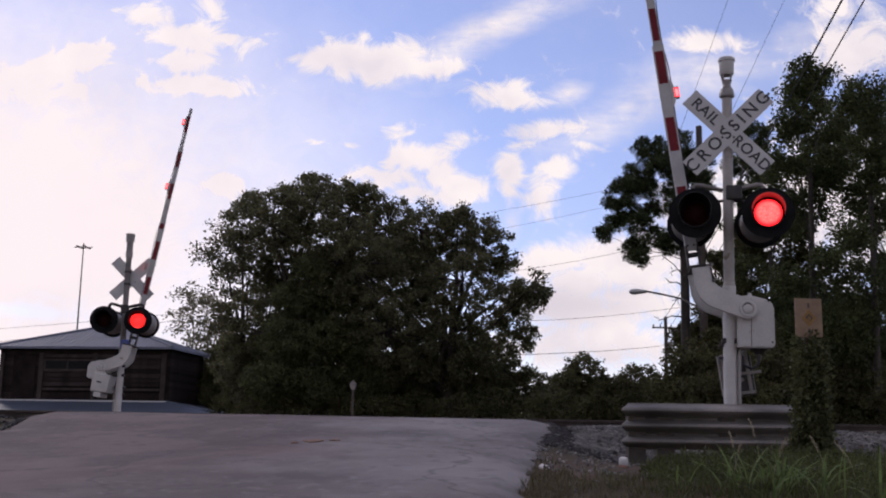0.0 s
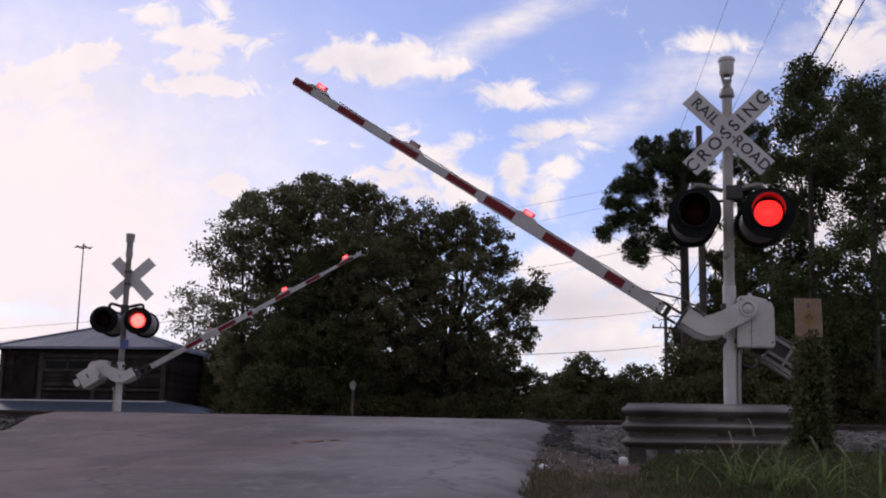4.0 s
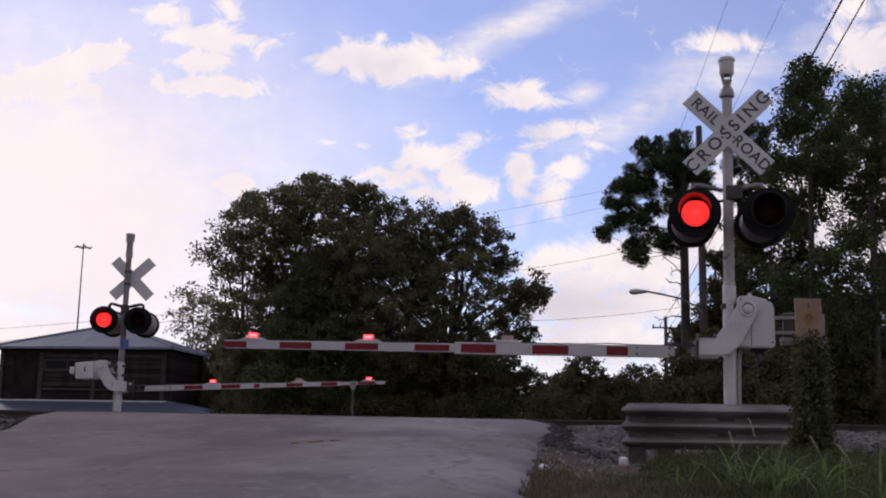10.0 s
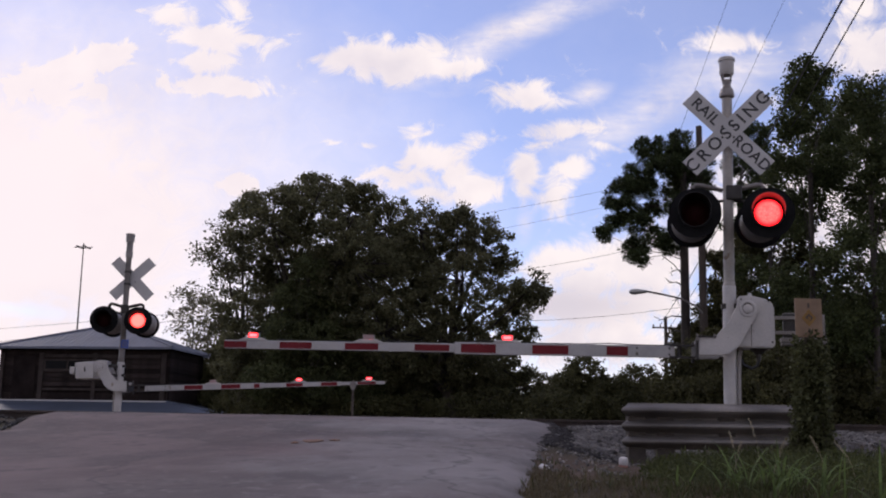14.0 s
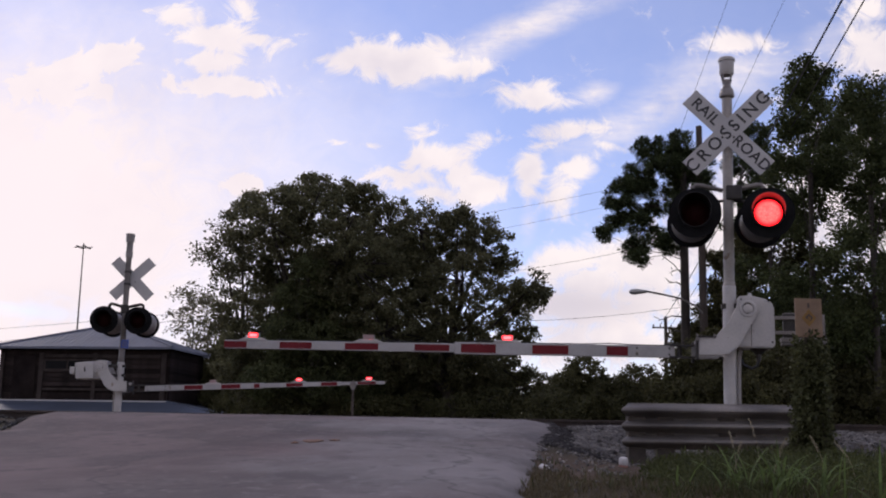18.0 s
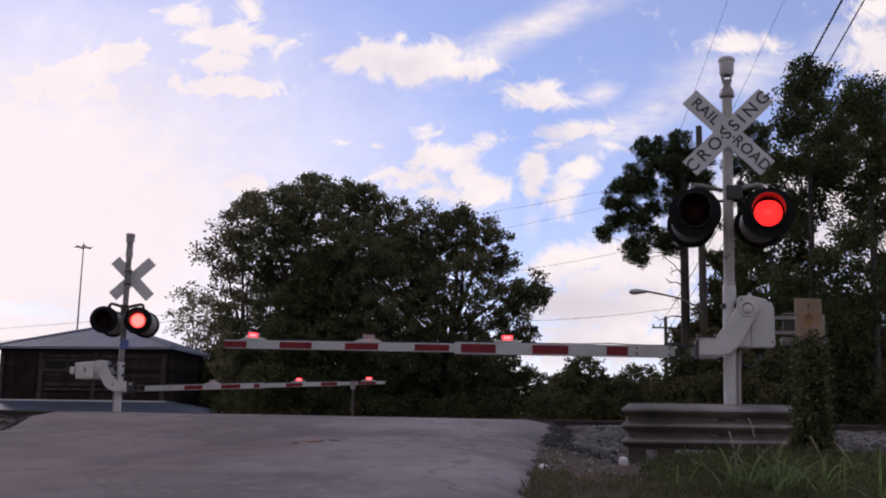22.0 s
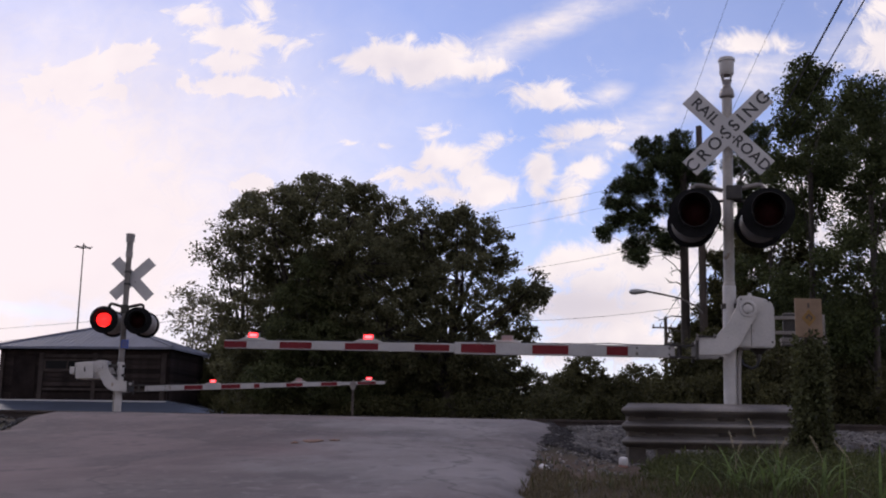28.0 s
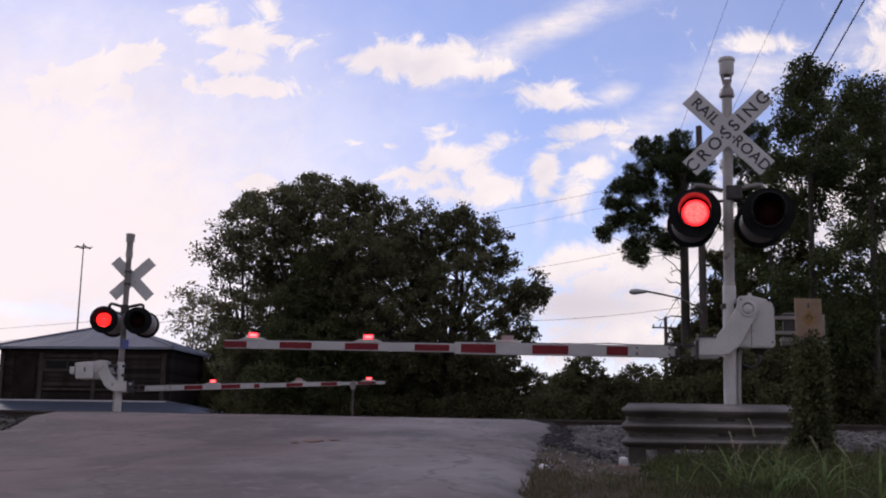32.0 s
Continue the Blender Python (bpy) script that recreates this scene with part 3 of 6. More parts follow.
def cloud_layer():
    name_clouds()
    xs = np.concatenate([np.linspace(-4500, -700, 24)[:-1], np.linspace(-700, 700, 351), np.linspace(700, 4500, 24)[1:]])
    ys = np.concatenate([np.linspace(-4500, 480, 34)[:-1], 250 / np.linspace(0.5, 0.0525, 240)])
    X, Y = np.meshgrid(xs, ys)
    h = CLOUD_Z - 0.6
    front = Y > 300
    u = np.where(front, X / np.maximum(Y, 300), X / 600)
    w = np.where(front, h / np.maximum(Y, 300), 0.8 + Y / 2000)
    field = {k: np.zeros_like(X) for k in masses}
    for sort, pieces in masses.items():
        for cu, cw, a, b, t, d in pieces:
            du, dw = u - cu, w - cw
            p, q = du * math.cos(t) + dw * math.sin(t), -du * math.sin(t) + dw * math.cos(t)
            far = (p / a) ** 2 + (q / b) ** 2
            field[sort] = np.maximum(field[sort], d * np.exp(-0.5 * far)) + (0.14 * d * np.exp(-0.45 * far) if sort == "heap" else 0)
    cover = field["heap"]
    veil = np.clip(1.2 - np.hypot((u + 0.5) / 0.52, (w - 0.182) / 0.312), 0, 1) ** 1.1
    low = np.clip((0.1 - w) / 0.09, 0, 1)
    veil = veil * (1 - 0.55 * np.exp(-((u + 0.4) / 0.05) ** 2 - ((w - 0.118) / 0.016) ** 2))
    # outside the front, unseen glowing cover is added to whiten the light below
    cover = cover + np.where(front, 0.1, 0.6)
    haze = np.clip(np.maximum(np.maximum(veil, low * 0.75), 0.08), 0, 1)
    wd = len(xs)
    verts = np.stack([X, Y, np.zeros_like(X)], -1).reshape(-1, 3)
    idx = np.arange(len(ys) * wd).reshape(len(ys), wd)
    faces = np.stack([idx[:-1, :-1], idx[1:, :-1], idx[1:, 1:], idx[:-1, 1:]], -1).reshape(-1, 4)
    m = bpy.data.materials.new("cloud_vapour")
    m.use_nodes = True
    n, l = m.node_tree.nodes, m.node_tree.links
    n.remove(n["Principled BSDF"])
    at = {k: n.new("ShaderNodeAttribute") for k in ("cover", "haze", "bearing", "wisp", "grey")}
    for k, v in at.items():
        v.attribute_name = k
    ns = n.new("ShaderNodeTexNoise")
    ns.inputs["Scale"].default_value, ns.inputs["Detail"].default_value, ns.inputs["Roughness"].default_value = 30, 10, 0.66
    ns.inputs["Distortion"].default_value = 0.9
    l.new(at["bearing"].outputs["Vector"], ns.inputs["Vector"])

    def math_node(op, a, b):
        k = n.new("ShaderNodeMath")
        k.operation = op
        for i, v in enumerate((a, b)):
            if isinstance(v, (int, float)):
                k.inputs[i].default_value = v
            else:
                l.new(v, k.inputs[i])
        return k.outputs[0]
    rough = math_node("MULTIPLY", math_node("SUBTRACT", ns.outputs["Fac"], 0.5), 2.5)
    dens = math_node("ADD", at["cover"].outputs["Fac"], rough)
    rg = n.new("ShaderNodeMapRange")
    rg.interpolation_type = "SMOOTHSTEP"
    rg.inputs["From Min"].default_value, rg.inputs["From Max"].default_value = 0.22, 1.12
    l.new(dens, rg.inputs["Value"])
    hz = math_node("MULTIPLY", at["haze"].outputs["Fac"], math_node("ADD", 0.62, math_node("MULTIPLY", ns.outputs["Fac"], 0.7)))
    fib, turn = n.new("ShaderNodeTexNoise"), n.new("ShaderNodeMapping")
    turn.inputs["Rotation"].default_value, turn.inputs["Scale"].default_value = (0, 0, radians(-27)), (9, 34, 1)
    fib.inputs["Scale"].default_value, fib.inputs["Detail"].default_value, fib.inputs["Roughness"].default_value = 1.0, 8, 0.65
    l.new(at["bearing"].outputs["Vector"], turn.inputs["Vector"])
    l.new(turn.outputs[0], fib.inputs["Vector"])
    streak = math_node("MULTIPLY", at["wisp"].outputs["Fac"], math_node("MULTIPLY", math_node("MAXIMUM", math_node("SUBTRACT", math_node("ADD", fib.outputs["Fac"], math_node("MULTIPLY", ns.outputs["Fac"], 0.6)), 0.45), 0.0), 2.6))
    fac = math_node("MINIMUM", math_node("MAXIMUM", math_node("MAXIMUM", rg.outputs[0], streak), hz), 1.0)
    fac = math_node("MINIMUM", math_node("ADD", fac, math_node("MULTIPLY", hz, 0.35)), 1.0)
    shade = n.new("ShaderNodeTexNoise")
    shade.inputs["Scale"].default_value, shade.inputs["Detail"].default_value = 11, 4
    l.new(at["bearing"].outputs["Vector"], shade.inputs["Vector"])
    cr = n.new("ShaderNodeValToRGB")
    cr.color_ramp.elements[0].position, cr.color_ramp.elements[1].position = 0.34, 0.58
    cr.color_ramp.elements[0].color, cr.color_ramp.elements[1].color = (0.78, 0.76, 0.82, 1), (1.0, 0.955, 0.945, 1)
    l.new(shade.outputs["Fac"], cr.inputs[0])
    em, tp, mx = n.new("ShaderNodeEmission"), n.new("ShaderNodeBsdfTransparent"), n.new("ShaderNodeMixShader")
    em.inputs["Strength"].default_value = 0.97
    warm = n.new("ShaderNodeMix")
    warm.data_type = "RGBA"
    warm.inputs["B"].default_value = (1.0, 0.93, 0.955, 1)
    l.new(at["haze"].outputs["Fac"], warm.inputs["Factor"])
    l.new(cr.outputs[0], warm.inputs["A"])
    # the shade of the cloud bases is mixed into the emission colour
    dull = n.new("ShaderNodeMix")
    dull.data_type = "RGBA"
    dull.inputs["B"].default_value = (0.62, 0.6, 0.68, 1)
    l.new(math_node("MULTIPLY", at["grey"].outputs["Fac"], math_node("MULTIPLY", shade.outputs["Fac"], 1.5)), dull.inputs["Factor"])
    l.new(warm.outputs["Result"], dull.inputs["A"])
    l.new(dull.outputs["Result"], em.inputs["Color"])
    l.new(fac, mx.inputs[0])
    l.new(tp.outputs[0], mx.inputs[1])
    l.new(em.outputs[0], mx.inputs[2])
    l.new(mx.outputs[0], n["Material Output"].inputs["Surface"])
    ob = mesh_from("cloud_backdrop", verts.tolist(), faces.tolist(), m)
    me = ob.data
    for k, v in (("cover", cover), ("haze", haze), ("wisp", field["wisp"]), ("grey", field["grey"])):
        me.attributes.new(k, "FLOAT", "POINT").data.foreach_set("value", v.astype(np.float32).ravel())
    bearing = np.stack([u, w * 1.15, np.zeros_like(u)], -1).astype(np.float32)
    me.attributes.new("bearing", "FLOAT_VECTOR", "POINT").data.foreach_set("vector", bearing.ravel())
    ob.matrix_basis = pose(0, 0, CLOUD_Z)
    return tagged(ob, "broken white cumulus and pinkish veil cloud in a blue sky", "clouds", "", "structure")


CLOUDS = cloud_layer()


# ---- crossing signals ----
def lens_ball():
    """A ball that turns about x inside its lamp: a bright sector in front, a dim one above it, the rest unlit."""
    bm = bmesh.new()
    m = Matrix.Rotation(radians(90), 4, "Y")
    lathe(bm, [(0.193 * math.sin(radians(max(a, 0.5))), 0.193 * math.cos(radians(a))) for a in range(0, 181, 6)], m, 72)
    for f in bm.faces:
        c = f.calc_center_median()
        phi = math.degrees(math.atan2(c.z, -c.y))
        f.material_index = 0 if abs(phi) < 50 else 1 if 50 <= phi < 140 else 2
    bmesh.ops.recalc_face_normals(bm, faces=bm.faces)
    return bm


def signal_lamp(parent, x, y, z, yaw, lenses, tone):
    """One round lamp: bowl, black backing disc, hood and lens. It faces -y at yaw 0."""
    bm = bmesh.new()
    back = Matrix.Rotation(radians(-90), 4, "X")
    lathe(bm, [(0.225, 0.012), (0.23, 0.06), (0.225, 0.18), (0.2, 0.27), (0.14, 0.335), (0.05, 0.355), (0.001, 0.357)], back, 28)
    rod(bm, (0, 0.34, 0), (0, 0.43, 0), 0.04, 0.032)
    body = part("signal_lamp", bm, tone, parent, "", True)
    body.matrix_basis = pose(x, y, z, 0, 0, yaw)
    bm = bmesh.new()
    lathe(bm, [(0.15, 0.0), (0.283, 0.0), (0.283, 0.009), (0.15, 0.009), (0.15, 0.0)], back, 40)
    part("backing_disc", bm, BLACK, body, "flat black backing disc", True)
    bm = bmesh.new()
    fwd = Matrix.Rotation(radians(90), 4, "X")
    lathe(bm, [(0.172, -0.002), (0.178, 0.26), (0.173, 0.26), (0.167, -0.002)], fwd, 30, (-28, 208))
    lathe(bm, [(0.173, -0.002), (0.176, 0.1), (0.171, 0.1), (0.167, -0.002)], fwd, 12, (208, 332))
    part("hood", bm, HOOD if tone is BLACK else BLACK, body, "black lamp hood", True)
    lens = part("lens", lens_ball(), [LIT if tone is BLACK else LIT_HOT, LIT_LOW, DARK_LENS], body, "round red lens", True)
    lens.matrix_basis = pose(0, 0.134, 0)
    lenses.append(lens)


def crossing_signal(m, label, gate_x, gate_dz, bell, lenses, lamp_x=(0.39, 0.39), head=2.75, arm_z=3.08, buck=3.73, yaw=-5):
    s = thing("crossing_signal", m, label, "railroad signal", "crossing signals")
    bm = bmesh.new()
    rod(bm, (0, 0, 1.95), (0, 0, 2.0), 0.074, 0.06, 24)
    rod(bm, (0, 0, 2.0), (0, 0, 4.2), 0.06, 0.058, 24)
    rod(bm, (0, 0, 2.22), (0, 0, 2.26), 0.066, 0.066, 24)
    part("mast", bm, MASTPAINT if bell else DULL, s, "aluminium painted round mast" if bell else "dull weathered round mast", True)
    bm = bmesh.new()
    rod(bm, (0, 0, -0.25), (0, 0, 1.95), 0.074, 0.074, 24)
    part("lower_mast", bm, WHITE, s, "white painted lower mast", True)
    bm = bmesh.new()
    lathe(bm, [(0.19, -0.16), (0.19, 0.02), (0.17, 0.05), (0.11, 0.07), (0.1, 0.22), (0.075, 0.25)], None, 24)
    part("base", bm, SILVER, s, "", True)
    if bell:
        bm = bmesh.new()
        lathe(bm, [(0.06, 4.16), (0.086, 4.18), (0.088, 4.2), (0.075, 4.26), (0.048, 4.3), (0.046, 4.33), (0.06, 4.38)], None, 24)
        part("bell_neck", bm, SILVER, s, "", True)
        for k in range(4):
            ang = radians(45 + 90 * k)
            bm = bmesh.new()
            pipe(bm, [(0.055 * math.cos(ang), 0.055 * math.sin(ang), 4.375), (0.074 * math.cos(ang), 0.074 * math.sin(ang), 4.45)], 0.012, 6)
            part("bell_strut", bm, SILVER, s)
        bm = bmesh.new()
        lathe(bm, [(0.001, 4.44), (0.07, 4.44), (0.082, 4.46), (0.085, 4.6), (0.085, 4.605), (0.096, 4.61), (0.096, 4.64), (0.08, 4.655), (0.001, 4.66)], None, 28)
        part("bell", bm, WHITE, s, "grey-white electronic bell", True)
    else:
        bm = bmesh.new()
        rod(bm, (0, 0, 4.18), (0, 0, 4.3), 0.075, 0.075, 20)
        for k in range(4):
            a = radians(45 + 90 * k)
            rod(bm, (0.06 * math.cos(a), 0.06 * math.sin(a), 4.28), (0.06 * math.cos(a), 0.06 * math.sin(a), 4.5), 0.016, None, 8)
        rod(bm, (0, 0, 4.3), (0, 0, 4.5), 0.035, None, 12)
        rod(bm, (0, 0, 4.5), (0, 0, 4.68), 0.085, 0.095, 20)
        part("bell", bm, SILVER, s, "weathered mast-top bell", True)
    for k, (tilt, word) in enumerate(((45, ("RAIL", "ROAD")), (-45, ("CROSSING",)))):
        bm = bmesh.new()
        y = -0.085 - 0.006 * k
        box(bm, -0.61 if bell else -0.55, 0.61 if bell else 0.55, -0.002, 0.002, -0.115, 0.115, 0.0)
        bl = part("crossbuck_blade", bm, SHEET, s, "white crossbuck blade with black letters" if k == 0 else "white crossbuck blade with black letters on top")
        bl.matrix_basis = pose(0 if bell else -0.09, y, buck, 0, tilt, 0)
        for i, wd in enumerate(word):
            if len(word) == 2:
                lettering("lettering", wd, 0.178 if bell else 0.15, bl, pose((-0.352, 0.362)[i] * (1 if bell else 0.88), -0.0035, 0, 90, 0, 0), LETTER, 0.003, 1.06)
            else:
                lettering("lettering", wd, 0.2 if bell else 0.175, bl, pose(0, -0.0035, 0, 90, 0, 0), LETTER, 0.003, 1.42)
        for q in (-0.09, 0.09):
            bm = bmesh.new()
            rod(bm, (0, -0.012, q), (0, 0.004, q), 0.014, None, 8)
            part("bolt", bm, IRON, bl)
    for dz in (-0.13, 0.13):
        bm = bmesh.new()
        lathe(bm, [(0.061, buck + dz - 0.022), (0.07, buck + dz - 0.022), (0.07, buck + dz + 0.022), (0.061, buck + dz + 0.022)], None, 20)
        box(bm, -0.055, 0.055, -0.083, -0.055, buck + dz - 0.02, buck + dz + 0.02)
        part("clamp", bm, IRON, s)
    bm = bmesh.new()
    box(bm, -0.03 if bell else -0.07, 0.15 if bell else 0.075, -0.085, 0.085, arm_z - 0.14, arm_z + 0.03, 0.02)
    part("junction_box", bm, IRON, s, "dark iron junction box")
    for sx in (-1, 1):
        bm = bmesh.new()
        X = sx * lamp_x[(sx + 1) // 2]
        pts = [(0.06 * sx, 0, arm_z - 0.02), (X * 0.4, 0, arm_z + 0.005), (X * 0.7, 0, arm_z + 0.035), (X * 0.9, 0, arm_z + 0.045), (X, 0, arm_z + 0.02), (X * 1.02, 0, arm_z - 0.04), (X * 1.02, 0, head + 0.17)]
        pipe(bm, pts, 0.026 if bell else 0.032)
        rod(bm, (X * 1.02, -0.22, head + 0.17), (X * 1.02, 0.22, head + 0.17), 0.03)
        part("crossarm", bm, DULL if bell else IRON, s, "curved iron crossarm pipe", True)
        bm = bmesh.new()
        pipe(bm, [(0.05 * sx, 0, arm_z - 0.14), (X * 0.5, 0, arm_z - 0.15), (X * 0.62, 0, arm_z - 0.2), (X * 0.8, 0, head + 0.1)], 0.017)
        part("conduit", bm, IRON, s, "", True)
        signal_lamp(s, X, -0.42, head - (0.04 if bell else 0), yaw, lenses[sx], BLACK if bell else SILVER)
        signal_lamp(s, X, 0.42, head, 180 + yaw * 0.5, lenses[sx], BOWL if bell else SILVER)
    # gate mechanism housing on the mast
    g = 1.69 + gate_dz
    deep = 0.44 if bell else 0.24
    bm = bmesh.new()
    pts = [(gate_x - 0.1, g - deep), (gate_x + 0.27, g - deep), (gate_x + 0.3, g - deep + 0.03), (gate_x + 0.295, g - 0.02)] + arc_pts(gate_x + 0.17, g - 0.02, 0.125, 10, 70, 4) + [(gate_x + 0.05, g + 0.14), (gate_x - 0.08, g + 0.13), (gate_x - 0.1, g + 0.1)]
    prism(bm, pts, -0.17, 0.17, 0.014)
    mech = part("gate_mechanism", bm, WHITE, s, "white painted gate mechanism housing", True)
    bm = bmesh.new()
    rod(bm, (gate_x, -0.27, g), (gate_x, 0.27, g), 0.045, None, 20)
    part("pivot_shaft", bm, IRON, mech, "", True)
    bm = bmesh.new()
    box(bm, gate_x + 0.045, gate_x + 0.05, -0.176, -0.17, g - deep + 0.02, g + 0.1)
    part("door_seam", bm, IRON, mech)
    if bell:
        bm = bmesh.new()
        rod(bm, (gate_x + 0.14, 0.0, g - deep - 0.14), (gate_x + 0.14, 0.0, g - deep - 0.06), 0.022, 0.03, 12)
        rod(bm, (gate_x + 0.14, 0.0, g - deep - 0.06), (gate_x + 0.14, 0.0, g - deep), 0.04, 0.1, 16)
        part("drain_fitting", bm, IRON, mech, "dark conduit fitting", True)
        bm = bmesh.new()
        x = gate_x + 0.14
        pipe(bm, [(x, 0, g - deep - 0.12), (x - 0.02, 0, g - deep - 0.19), (x - 0.08, 0, g - deep - 0.22), (x - 0.15, 0, g - deep - 0.19), (x - 0.2, 0, g - deep - 0.12)], 0.016, 8)
        part("cable_loop", bm, CABLE, mech, "black cable loop", True)
        bm = bmesh.new()
        lathe(bm, [(0.001, g + 0.185), (0.018, g + 0.18), (0.02, g + 0.15), (0.04, g + 0.142), (0.04, g + 0.13)], Matrix.Translation((gate_x + 0.05, -0.02, 0)), 12)
        part("lifting_eye", bm, WHITE, mech, "", True)
        for bx, bz in ((0.23, 0.075), (0.27, -0.38), (-0.06, 0.09)):
            bm = bmesh.new()
            rod(bm, (gate_x + bx, -0.182, g + bz), (gate_x + bx, -0.168, g + bz), 0.012, None, 6)
            part("door_bolt", bm, IRON, mech)
    for zz in (g - deep + 0.08, g + 0.03):
        bm = bmesh.new()
        box(bm, -0.09, gate_x - 0.09, -0.06, 0.06, zz - 0.03, zz + 0.03, 0.008)
        part("mounting_clamp", bm, IRON, s)
    bm = bmesh.new()
    pipe(bm, [(0.13, -0.02, g - 0.4), (0.1, -0.03, g - 0.52), (0.094, -0.035, g - 0.7), (0.092, -0.035, -0.1)], 0.022)
    part("conduit", bm, SILVER, s, "", True)
    for zz, rr in ((0.41, 0.028), (0.55, 0.018)):
        bm = bmesh.new()
        rod(bm, (-0.06, 0, g - zz), (-0.12, 0, g - zz), rr, None, 10)
        part("buffer_bolt", bm, IRON, s)
    return s


NEAR_LENSES, FAR_LENSES = {-1: [], 1: []}, {-1: [], 1: []}
near_signal = crossing_signal(pose(3.205, 12.0, 0.45, 0, 1.0, -10), "white crossbuck signal with twin red lamps behind the guardrail", 0.17, 0.0, True, NEAR_LENSES)
far_signal = crossing_signal(pose(-6.69, 22.5, 0.20, 0, -0.3, 184), "weathered signal mast seen from behind its crossbuck, across the track", 0.34, 0.15, False, FAR_LENSES, (0.37, 0.32), 2.79, 3.13, yaw=14)
bm = bmesh.new()
box(bm, -0.14, 0.02, 0.063, 0.069, 2.24, 2.42, 0.001)
part("notice_plate", bm, mat("blue_enamel", (0.02, 0.06, 0.3), 0.4, var=0.1, bump=0.02), far_signal, "small blue notice plate with pale bars")
for zz in (2.37, 2.33, 2.29):
    bm = bmesh.new()
    box(bm, -0.115, -0.005, 0.07, 0.072, zz - 0.007, zz + 0.007)
    part("text_bar", bm, DULL, far_signal)


# ---- gate arms ----
def gate_arm(m, label, sections, stripes, lamps, drop, solid, markers):
    """A boom on two bent levers, along -x at rest, with its origin on the pivot."""
    a = thing("gate_arm", m, label, "barrier arm", "gate arms")
    out = [(-0.53, -0.345), (-0.53, -0.545), (-0.30, -0.545), (-0.22, -0.525), (-0.15, -0.485), (-0.08, -0.42), (0.112, -0.03)] + arc_pts(0, 0, 0.116, 0, 160, 8) + [(-0.205, -0.15), (-0.245, -0.225), (-0.278, -0.275), (-0.318, -0.315), (-0.365, -0.338), (-0.42, -0.345)]
    out = [(x, z + 0.49 - drop if z < -0.2 else z) for x, z in out]
    for y in (-0.25, 0.25):
        bm = bmesh.new()
        prism(bm, out, y - 0.03, y + 0.03, 0.008)
        lev = part("lever", bm, WHITE, a, "white bent side lever", True)
        bm = bmesh.new()
        sy = -1 if y < 0 else 1
        turn = Matrix.Translation((0, y + 0.03 * sy, 0)) @ Matrix.Rotation(radians(90 if sy < 0 else -90), 4, "X")
        lathe(bm, [(0.092, -0.002), (0.092, 0.012), (0.085, 0.018), (0.066, 0.018), (0.062, 0.006), (0.05, 0.006), (0.048, 0.03), (0.03, 0.036), (0.001, 0.036)], turn, 26)
        part("hub", bm, WHITE, lev, "ringed pivot hub", True)
        bm = bmesh.new()
        if solid:
            prism(bm, [(0.06, -0.1), (0.2, -0.2), (0.5, -0.22), (0.52, 0.09), (0.3, 0.11), (0.0, 0.1)], y - 0.022, y + 0.022, 0.006)
        else:
            z = -0.04 if y < 0 else -0.21
            box(bm, 0.03, 0.87, 0.18, 0.215, z - 0.02, z + 0.02, 0.005)
        part("counterweight_bracket", bm, WHITE if solid else GALV, a, "counterweight bracket")
    if solid:
        for x0, x1 in ((0.14, 0.5), (0.52, 0.62)):
            bm = bmesh.new()
            box(bm, x0, x1, -0.3, 0.3, -0.24 + (x0 > 0.5) * 0.1, 0.09 - (x0 > 0.5) * 0.08, 0.015)
            part("counterweight", bm, WHITE, a, "white cast counterweight block")
        bm = bmesh.new()
        box(bm, 0.3, 0.33, -0.306, -0.3, -0.1, 0.0, 0.002)
        box(bm, 0.3, 0.33, 0.3, 0.306, -0.1, 0.0, 0.002)
        part("slot", bm, IRON, a)
    else:
        for x0, x1, z0, z1, y0, y1, tone in ((0.46, 0.92, -0.27, 0.01, 0.22, 0.29, IRON), (0.48, 0.9, -0.3, 0.03, 0.295, 0.36, DULL), (0.43, 0.93, -0.315, -0.265, 0.19, 0.3, GALV), (0.44, 0.91, -0.352, -0.318, 0.2, 0.31, DULL)):
            bm = bmesh.new()
            box(bm, x0, x1, y0, y1, z0, z1, 0.008)
            part("counterweight", bm, tone, a, "grey iron counterweight slab")
        bm = bmesh.new()
        box(bm, 0.655, 0.69, 0.163, 0.18, -0.275, 0.1, 0.003)
        part("clamp_bar", bm, GALV, a, "pale steel clamp bar")
        bm = bmesh.new()
        rod(bm, (0.74, 0.17, -0.125), (0.74, 0.23, -0.125), 0.025, None, 8)
        part("bolt", bm, GALV, a)
        bm = bmesh.new()
        box(bm, 0.87, 0.905, 0.18, 0.22, -0.23, 0.0, 0.005)
        part("end_bar", bm, GALV, a)
    for x, z0, z1 in ((-0.545, 0.1, 0.18), (-0.36, 0.13, 0.18)):
        bm = bmesh.new()
        box(bm, x - 0.012, x + 0.012, -0.3, -0.275, -drop + z0, -drop + z1, 0.004)
        part("upright_lug", bm, DULL, a, "grey upright lug")
    bm = bmesh.new()
    box(bm, -0.56, -0.34, -0.3, -0.27, -drop + 0.142, -drop + 0.156, 0.003)
    part("lever_strap", bm, IRON, a, "dark strap along the lever")
    bm = bmesh.new()
    for y0 in (-0.28, 0.21):
        box(bm, -0.562, -0.532, y0, y0 + 0.07, -drop - 0.1, -drop + 0.13, 0.005)
    box(bm, -0.562, -0.54, -0.21, 0.21, -drop - 0.06, -drop + 0.07, 0.004)
    part("end_plate", bm, IRON, a, "dark iron end plate")
